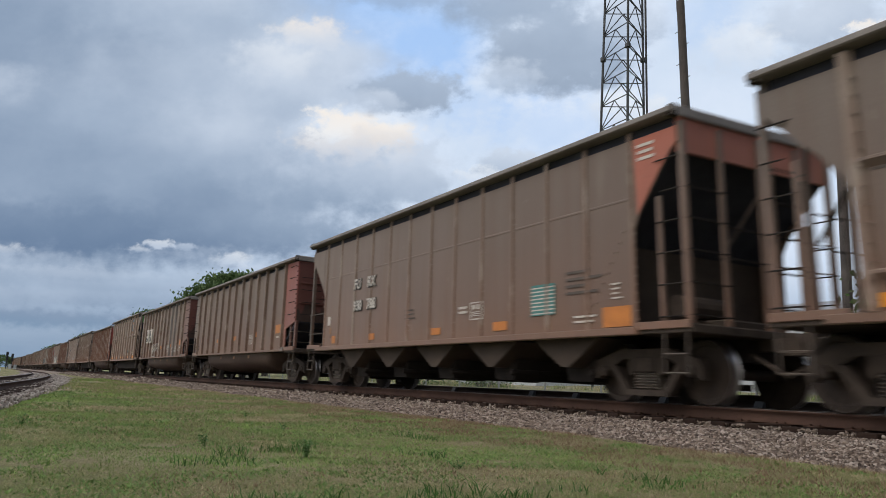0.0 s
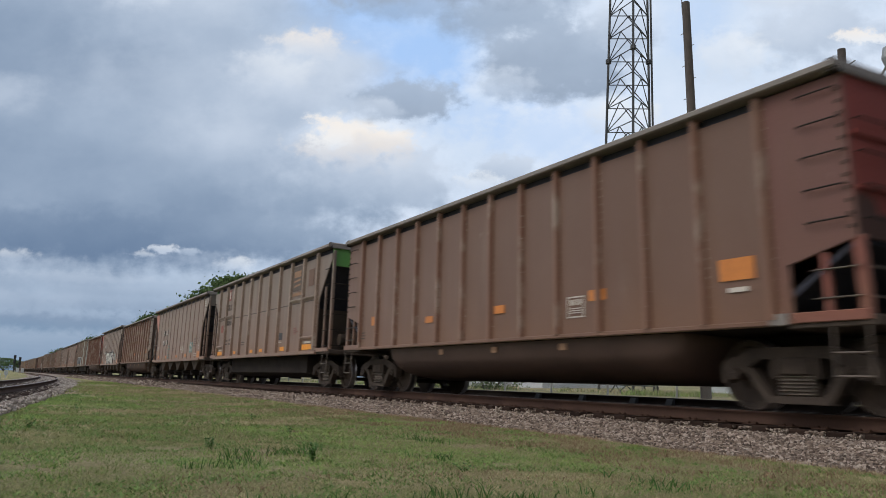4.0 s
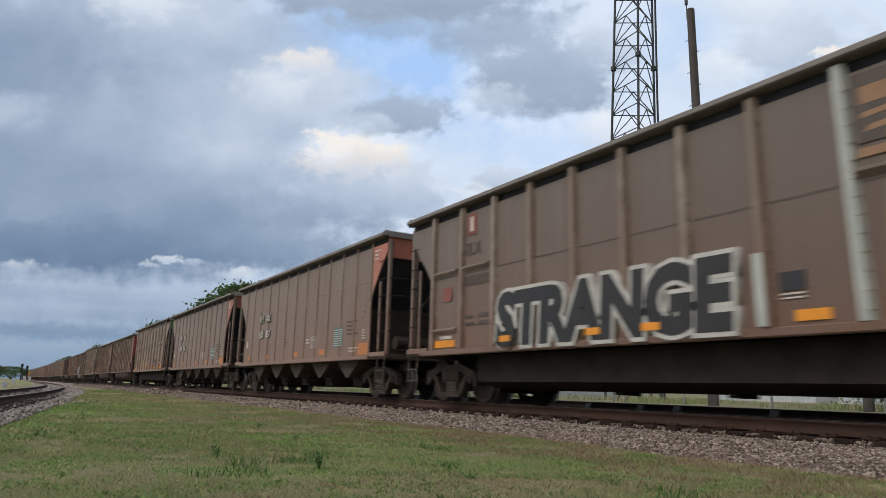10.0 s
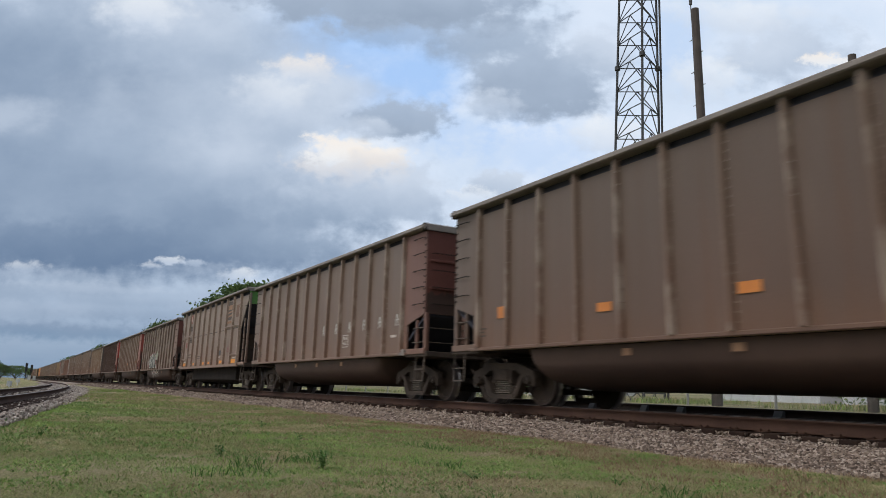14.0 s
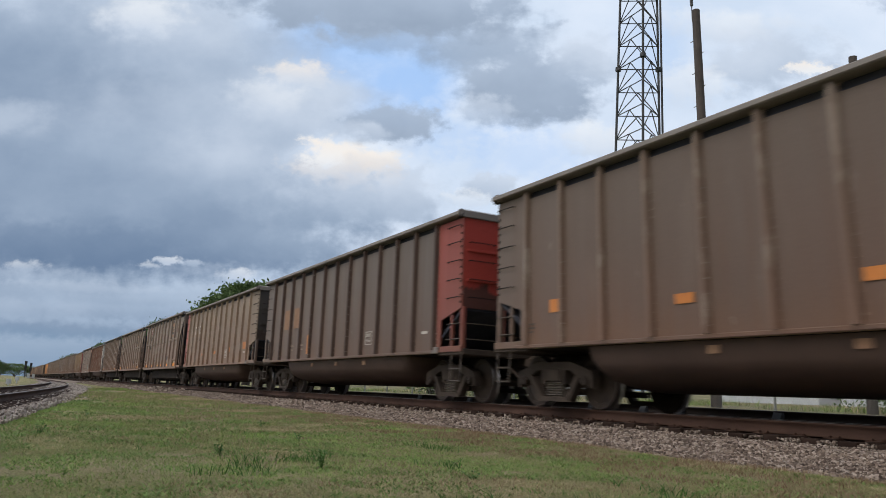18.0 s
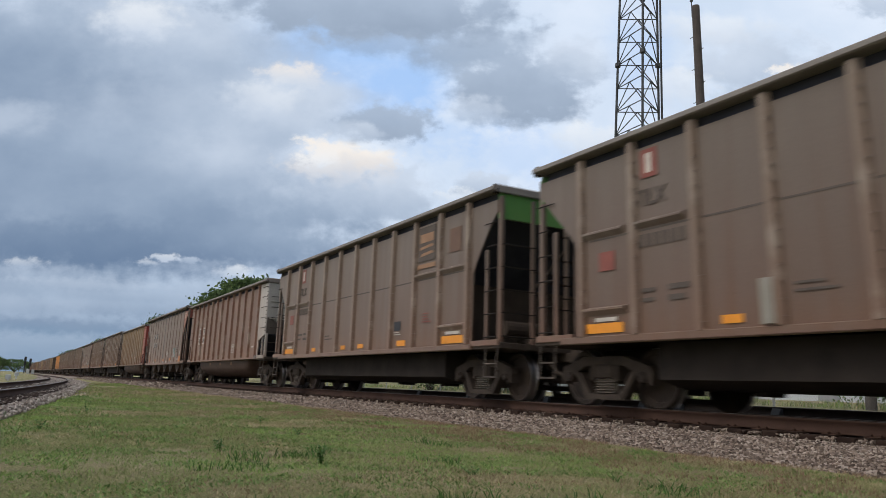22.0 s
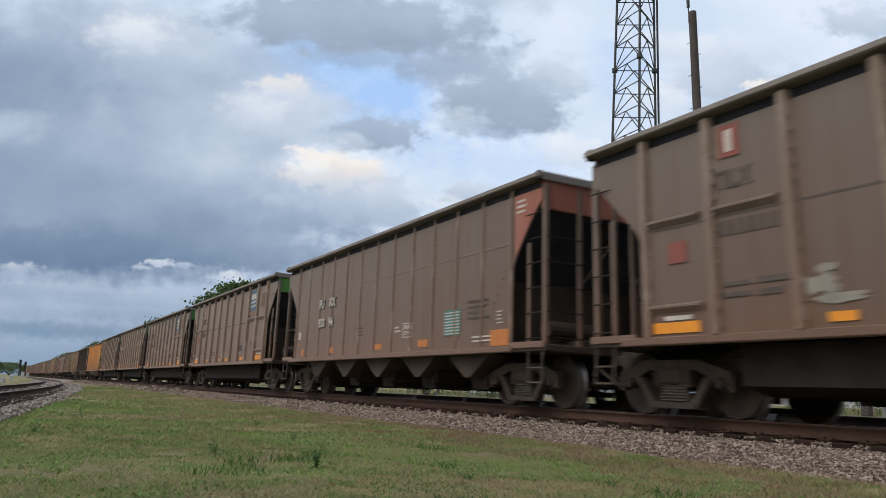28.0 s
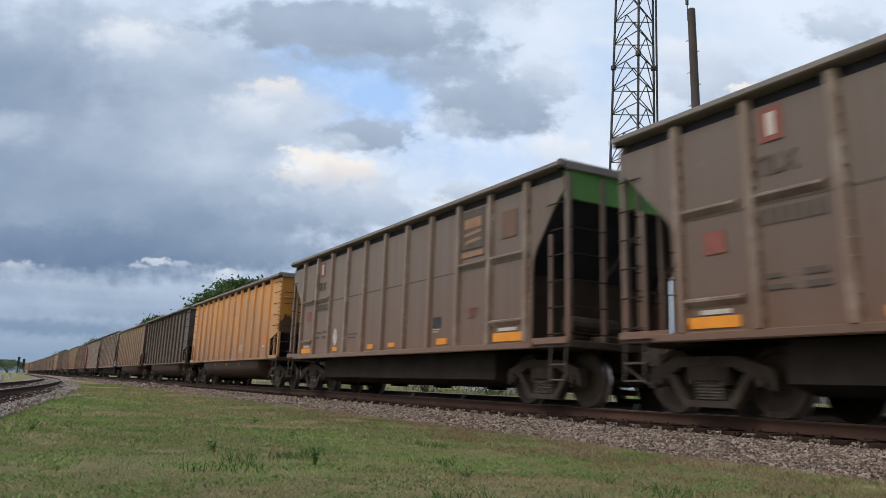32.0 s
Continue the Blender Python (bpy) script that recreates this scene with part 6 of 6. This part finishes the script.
faint([(2.0, 1.6), (2.2, 1.85), (2.4, 1.5)], 0.05), faint(loop(2.7, 1.45, 0.25, 0.2, 0, 200), 0.05), faint([(1.6, 1.4), (2.6, 1.32), (3.4, 1.4)], 0.03)
patch(25, -2.93, 1.10, 0.34, 0.20, M_GREENSPRAY, "pale_smear")
for _i, (_x, _w) in enumerate(((-3.4, 0.12), (-1.9, 0.16), (0.4, 0.10), (1.6, 0.24), (3.4, 0.16))):
    mark(25, "pale_smear", splash(_x, 1.10, _w, 0.07, 80 + _i), M_SPRAY, "white paint splotch")
for _i, (_x, _z, _w, _h) in enumerate(((-3.3, 1.55, 0.22, 0.12), (-3.05, 1.38, 0.30, 0.06), (-3.2, 1.72, 0.14, 0.05))):
    mark(28, "pale_smear", splash(_x, _z, _w, _h, 90 + _i, -1.614, 0.35), M_PALE, "pale rubbed smear")
mark(33, "graffiti", splash(-3.1, 1.5, 0.16, 0.22, 77), M_SPRAY, "small white sprayed figure")
bars(6, -2.2, 1.85, 0.5, 5, 0.16, M_TEAL, 0.5, "graffiti_tag", 4)
mark(10, "pale_patch", box(bmesh.new(), 2.55, 2.69, -1.708, -1.60, 1.06, 1.95), M_BARE, "pale bare metal on a rib")


# ---- beyond the track: tower, poles, fence, buildings, trees ----
def lattice_tower(x, y, base, rate, height):
    """A three-legged lattice mast: legs, and bracing panel by panel."""
    ob = thing("lattice_tower", pose(x, y, -0.5, 0, 0, 111.1), "tall grey steel lattice radio tower with three legs", "tower")
    corners = [(math.cos(a) / 1.732, math.sin(a) / 1.732) for a in (radians(215), radians(335), radians(95))]

    def leg(i, z):
        w = base - rate * z
        return Vector((corners[i % 3][0] * w, corners[i % 3][1] * w, z))
    for i in range(3):
        bm = bmesh.new()
        rod(bm, leg(i, 0), leg(i, height), 0.065, 0.045, 8)
        part("leg", bm, M_STEEL, ob)
    z, k = 0.0, 0
    while z < height - 1.2:
        step = 1.15
        for i in range(3):
            a, b = leg(i, z), leg(i + 1, z)
            mid = (leg(i, z + step) + leg(i + 1, z + step)) / 2
            for p, q in ((a, b), (a, mid), (b, mid)):
                part("brace", rod(bmesh.new(), p, q, 0.025, 0.025, 5), M_STEEL, ob)
        if k % 5 == 4:
            for i in range(3):
                bm = bmesh.new()
                p = leg(i, z)
                rod(bm, p - Vector((0, 0, 0.09)), p + Vector((0, 0, 0.09)), 0.13, 0.13, 10)
                part("flange", bm, M_STEEL, ob)
        z += step
        k += 1
    bm = bmesh.new()
    rod(bm, leg(1, 0) + Vector((0.12, -0.1, 0)), leg(1, height) + Vector((0.12, -0.1, 0)), 0.05, 0.05, 6)
    part("cable_run", bm, M_DARK, ob, "black antenna cable")
    bm = bmesh.new()
    box(bm, -base * 0.7, base * 0.7, -base * 0.7, base * 0.7, -0.2, 0.12, 0.03)
    part("footing", bm, M_GALV, ob, "concrete footing")


lattice_tower(-26.55, 14.05, 2.41, 0.0354, 42)


def wood_pole(x, y, height, lamp=False, lean=0.0, r=0.155):
    ob = thing("utility_pole", pose(x, y, -0.6, 0, lean, 0), "weathered grey wooden utility pole" + (" with a street lamp arm" if lamp else " with climbing pegs"), "utility pole")
    bm = bmesh.new()
    rod(bm, (0, 0, 0), (0, 0, height), r, r * 0.78, 14)
    part("shaft", bm, M_POLE, ob)
    if lamp:
        bm, pts = bmesh.new(), []
        for i in range(9):
            a = radians(i * 11)
            pts.append((0.15 + 1.15 * math.sin(a), -0.1, height - 1.55 + 0.75 * (1 - math.cos(a)) * 1.0 + 0.25 * math.sin(a)))
        for p, q in zip(pts, pts[1:]):
            rod(bm, p, q, 0.028, 0.028, 6)
        rod(bm, (0.1, -0.1, height - 0.9), pts[4], 0.012, 0.012, 5)
        part("arm", bm, M_GALV, ob, "curved lamp arm")
        bm = bmesh.new()
        tip = Vector(pts[-1])
        rod(bm, tip + Vector((0, 0, 0.10)), tip + Vector((0, 0, -0.16)), 0.16, 0.20, 12)
        rod(bm, tip + Vector((0, 0, -0.16)), tip + Vector((0, 0, -0.36)), 0.20, 0.13, 12)
        part("lamp_head", bm, M_GALV, ob, "grey lamp head")
        bm = bmesh.new()
        rod(bm, (0, 0, height - 0.75), (-0.25, -0.05, height - 0.62), 0.02), rod(bm, (0.1, 0, height - 0.5), (0.35, 0, height - 0.42), 0.015)
        part("bracket", bm, M_DARK, ob)
    else:
        for k in range(16):
            s = 1 if k % 2 else -1
            bm = bmesh.new()
            z = height - 1.0 - k * 0.55
            rod(bm, (s * r * 0.8, -0.02, z), (s * (r + 0.11), -0.02, z), 0.011, 0.011, 5)
            part("climbing_peg", bm, M_STEEL, ob)
        bm = bmesh.new()
        rod(bm, (-0.16, 0, height - 0.3), (-0.16, 0, height + 1.3), 0.018, 0.012, 6)
        rod(bm, (-0.16, 0, height + 0.25), (-0.16, 0, height + 0.75), 0.05, 0.05, 8)
        rod(bm, (-0.16, 0, height - 0.1), (0.05, 0, height - 0.1), 0.02, 0.02, 6)
        part("antenna", bm, M_STEEL, ob, "thin whip antenna")
    return ob


_pole = wood_pole(-16.43, 8.0, 13.1, False, -3.0)
part("cross_arm", box(bmesh.new(), -1.15, 1.15, -0.20, -0.10, 7.3, 7.42, 0.01), M_POLE, _pole)
for _x in (-1.0, -0.5, 0.5, 1.0):
    part("insulator", rod(bmesh.new(), (_x, -0.15, 7.42), (_x, -0.15, 7.62), 0.05, 0.035, 8), M_DARK, _pole)
wood_pole(-11.8, 8.0, 9.55, True, -0.5, 0.125)


def fence():
    ob = thing("chain_link_fence", pose(0, 7.4, 0.12), "galvanised chain-link fence along the far side of the track", "fence")
    for i in range(24):
        bm = bmesh.new()
        rod(bm, (-62 + i * 3.0, 0, -0.2), (-62 + i * 3.0, 0, 1.25), 0.035, 0.035, 8)
        part("post", bm, M_GALV, ob)
    bm = bmesh.new()
    rod(bm, (-62, 0, 1.2), (7, 0, 1.2), 0.022, 0.022, 6)
    part("top_rail", bm, M_GALV, ob)
    verts, faces = [], []
    for k in range(-10, 840):
        for s in (1, -1):
            x = -62 + k * 0.085
            xa, xb = (x, x + 1.15) if s > 0 else (x + 1.15, x)
            i = len(verts)
            verts += [(xa - 0.003, 0.0, 0.03), (xa + 0.003, 0.0, 0.03), (xb + 0.003, 0.0, 1.18), (xb - 0.003, 0.0, 1.18)]
            faces.append((i, i + 1, i + 2, i + 3))
    tagged(part("mesh", soup("mesh", verts, faces, M_GALV), None, ob), kind="stuff")


fence()


def shed(x, y, w, d, h, label, roof=0.5):
    ob = thing("shed", pose(x, y, rise(y)), label, "building")
    bm = bmesh.new()
    box(bm, 0, w, 0, d, -0.2, h)
    part("wall", bm, M_WALL, ob, "white painted siding")
    for k in range(int(w / 0.4)):
        bm = bmesh.new()
        box(bm, 0.38 + k * 0.4, 0.41 + k * 0.4, -0.02, 0, 0, h)
        part("batten", bm, M_WALL, ob)
    bm = bmesh.new()
    prism(bm, [(-0.25, h), (d + 0.25, h), (d + 0.25, h + 0.08), (d / 2, h + roof), (-0.25, h + 0.08)], -0.25, w + 0.25, "x")
    part("roof", bm, M_ROOF, ob, "grey sheet roof")
    bm = bmesh.new()
    box(bm, w * 0.55, w * 0.55 + 0.9, -0.04, 0.0, 0.0, 1.95)
    part("door", bm, M_ROOF, ob)
    for k in (0.15, 0.33):
        win = part("window", box(bmesh.new(), w * k, w * k + 0.8, -0.05, 0.0, 0.95, 1.75), M_WALL, ob)
        part("pane", box(bmesh.new(), w * k + 0.06, w * k + 0.74, -0.056, -0.045, 1.01, 1.69), M_GLASS, win)
    return ob


shed(-26.4, 18.5, 9.6, 4.5, 3.0, "low white sided shed with a grey roof", 1.0)
shed(-46.0, 17.0, 9.0, 6.0, 2.7, "long white sided outbuilding with a grey roof", 0.9)
shed(-8.5, 19.5, 4.0, 3.5, 2.2, "small white equipment shed beside a fence")


def tree(x, y, height, spread, seed, leaves=5200, trunk_h=0.3, low=1.0, label="broad green leafy tree beyond the track"):
    """A tapered trunk with forking limbs and a crown of many small leaf clumps."""
    rnd = random.Random(seed)
    ob = thing("tree", pose(x, y, -0.6), label, "tree")
    bm, tips = bmesh.new(), []

    def grow(p, d, ln, r, depth):
        q = p + d * ln
        rod(bm, p, q, r, r * 0.62, 7)
        if depth == 0:
            tips.append(q)
            return
        if depth < 3:
            tips.append(q)
        for _ in range(rnd.choice((2, 3, 3))):
            nd = (d + Vector((rnd.uniform(-1, 1), rnd.uniform(-1, 1), rnd.uniform(-0.25, 0.7))) * 0.85).normalized()
            grow(q, nd, ln * rnd.uniform(0.6, 0.85), r * 0.6, depth - 1)
    top = height * trunk_h
    rod(bm, (0, 0, 0), (0, 0, top), height * 0.035, height * 0.026, 9)
    for _ in range(5):
        a = rnd.uniform(0, 6.28)
        grow(Vector((0, 0, top * rnd.uniform(0.75, 1))), Vector((math.cos(a) * 0.6, math.sin(a) * 0.6, 0.9)).normalized(), height * 0.24, height * 0.017, 3)
    hi, wide = max(t.z for t in tips), max(max(abs(t.x), abs(t.y)) for t in tips)
    for v in bm.verts:
        v.co = (v.co.x * spread / (wide + 0.05 * height), v.co.y * spread / (wide + 0.05 * height), v.co.z * height / (hi + 0.04 * height))
    part("trunk", bm, M_BARK, ob)
    rng = np.random.default_rng(seed)
    t = np.array([(v.x, v.y, v.z) for v in tips])
    pick = t[rng.integers(0, len(t), leaves)] + rng.normal(0, 0.042 * height, (leaves, 3)) * np.array([1, 1, 0.75])
    pick[:, 2] *= rng.uniform(low, 1.0, leaves)
    # most leaves sit in clumps over a broad uneven dome
    knots = 190
    a, up = rng.uniform(0, 2 * np.pi, knots), rng.uniform(-0.35, 1.0, knots)
    out = np.sqrt(1 - up ** 2) * rng.uniform(0.72, 1.0, knots)
    knot = np.stack([out * np.cos(a) * wide, out * np.sin(a) * wide, hi * (0.60 + 0.38 * up * rng.uniform(0.86, 1.04, knots))], -1)
    dome = rng.random(leaves) < 0.7
    pick[dome] = (knot[rng.integers(0, knots, leaves)] + rng.normal(0, 1, (leaves, 3)) * np.array([0.075 * wide, 0.075 * wide, 0.030 * hi]))[dome]
    ln = 0.0155 * height * rng.uniform(0.5, 1.4, leaves)
    d = rng.normal(0, 1, (leaves, 3))
    d /= np.linalg.norm(d, axis=1)[:, None]
    w = np.cross(d, rng.normal(0, 1, (leaves, 3)))
    w /= np.linalg.norm(w, axis=1)[:, None]
    d, w = d * ln[:, None], w * ln[:, None] * 0.55
    v = np.stack([pick - d, pick + w, pick + d, pick - w], 1).reshape(-1, 3)
    v[:, 2] *= height / (hi + 0.04 * height)
    v[:, :2] *= spread / (wide + 0.05 * height)
    f = np.arange(leaves * 4).reshape(-1, 4)
    crown = part("crown", soup("crown", v, f, M_LEAF), None, ob)
    tagged(crown, kind="stuff")
    return ob


for _i, (_x, _y, _h, _s) in enumerate(((-86.5, 12.2, 12.3, 6.4), (-92.0, 17.6, 12.6, 6.4), (-97.5, 12.2, 11.0, 4.6), (-118, 13.0, 11.6, 5.0), (-148, 12.4, 12.2, 5.0), (-220, 9.2, 10.4, 5.0), (-330, 8, 10, 6))):
    tree(_x, _y, _h, _s, 60 + _i, 30000 if _i < 3 else 14000, 0.22, 0.75)
for _i, (_x, _y, _h, _s) in enumerate(((-395, -17.0, 6.5, 4.0), (-400, -21.5, 8.5, 6.0), (-405, -27, 9.0, 7.0), (-410, -34, 8, 8), (-460, -6.0, 6.0, 8.0), (-520, -12, 8, 10))):
    tree(_x, _y, _h, _s, 90 + _i, 6000, 0.05, 0.25, "distant green leafy tree beside the line")
for _i, (_x, _y, _h, _s) in enumerate(((-9.6, 9.0, 5.2, 2.6), (-7.4, 9.6, 3.8, 2.4), (-13.3, 11.5, 3.4, 2.2), (-5.0, 10.0, 4.6, 2.6), (-30.5, 9.4, 2.6, 2.0), (-36, 9.0, 3.0, 2.6))):
    tree(_x, _y, _h, _s, 120 + _i, 4200, 0.16, 0.4, "leafy green bush behind the fence")
strip_of_blades("tall_grass", 16000, lambda r, c: clumpy(r, c, -60, 2, 8.6, 14.5, 0.25, 0.0), 0.18, 0.012, M_BLADE, "taller grass along the fence", 17, 0.5)


def signal(x, y, height):
    ob = thing("railway_signal", pose(x, y, -0.5), "black two-headed railway signal mast beside the line", "signal")
    part("mast", rod(bmesh.new(), (0, 0, 0), (0, 0, height), 0.09, 0.07, 10), M_STEEL, ob)
    for k, z in enumerate((height - 0.45, height - 1.9)):
        hd = part("signal_head", box(bmesh.new(), 0.1, 0.28, -0.38, 0.38, z - 0.6, z + 0.6, 0.06), M_DARK, ob)
        for j in (-0.32, 0.0, 0.32):
            part("visor", rod(bmesh.new(), (0.28, 0, z + j), (0.5, 0, z + j), 0.13, 0.13, 10), M_DARK, hd)
    part("ladder", box(bmesh.new(), -0.16, -0.13, -0.18, 0.18, 0.2, height - 0.3), M_STEEL, ob)
    part("relay_case", box(bmesh.new(), -0.4, 0.3, 0.7, 1.6, 0, 1.5, 0.03), M_WALL, ob, "pale relay case")


signal(-300, -8.0, 5.4)
signal(-310, -6.35, 5.0)


def marker_post(x, y, h, label):
    ob = thing("marker_post", pose(x, y, -0.55), label, "post")
    part("stake", box(bmesh.new(), -0.05, 0.05, -0.05, 0.05, 0, h, 0.01), M_WALL, ob)
    part("sign_board", box(bmesh.new(), -0.02, 0.02, -0.15, 0.15, h - 0.3, h, 0.008), M_WALL, ob)


marker_post(-56, -9.95, 0.42, "short white lineside marker post")
marker_post(-74, -9.55, 0.55, "white lineside marker post with a board")


# ---- what moves ----
def motions():
    for n, car in CARS.items():
        rows = []
        for t in [k * 2.0 for k in range(17)]:
            x = train_front(t) - PITCH * n + SHIFT.get(n, 0.0)
            rows.append((t, pose(x, track_y(x), 0, 0, 0, track_turn(x))))
        walk(car, rows)
    for w, ax, n, near in WHEELS:
        if not near:
            continue
        rows, last = [], 0.0
        base = w.location.copy()
        frames = [k for k in range(0, 961) if -48 < train_front(k / FPS) - PITCH * n < 16]
        if not frames:
            continue
        times = sorted({0, *frames, 960})
        start = train_front(frames[0] / FPS)
        stop = train_front(frames[-1] / FPS)
        for k in times:
            s = min(max(train_front(k / FPS), start), stop) - start
            rows.append((k / FPS, Matrix.Translation(base) @ Matrix.Rotation(s / 0.458, 4, "Y")))
        walk(w, rows)
    walk(SKY, [(0.0, sky_pose(0.0)), (16.0, sky_pose(16.0)), (32.0, sky_pose(32.0))])


motions()
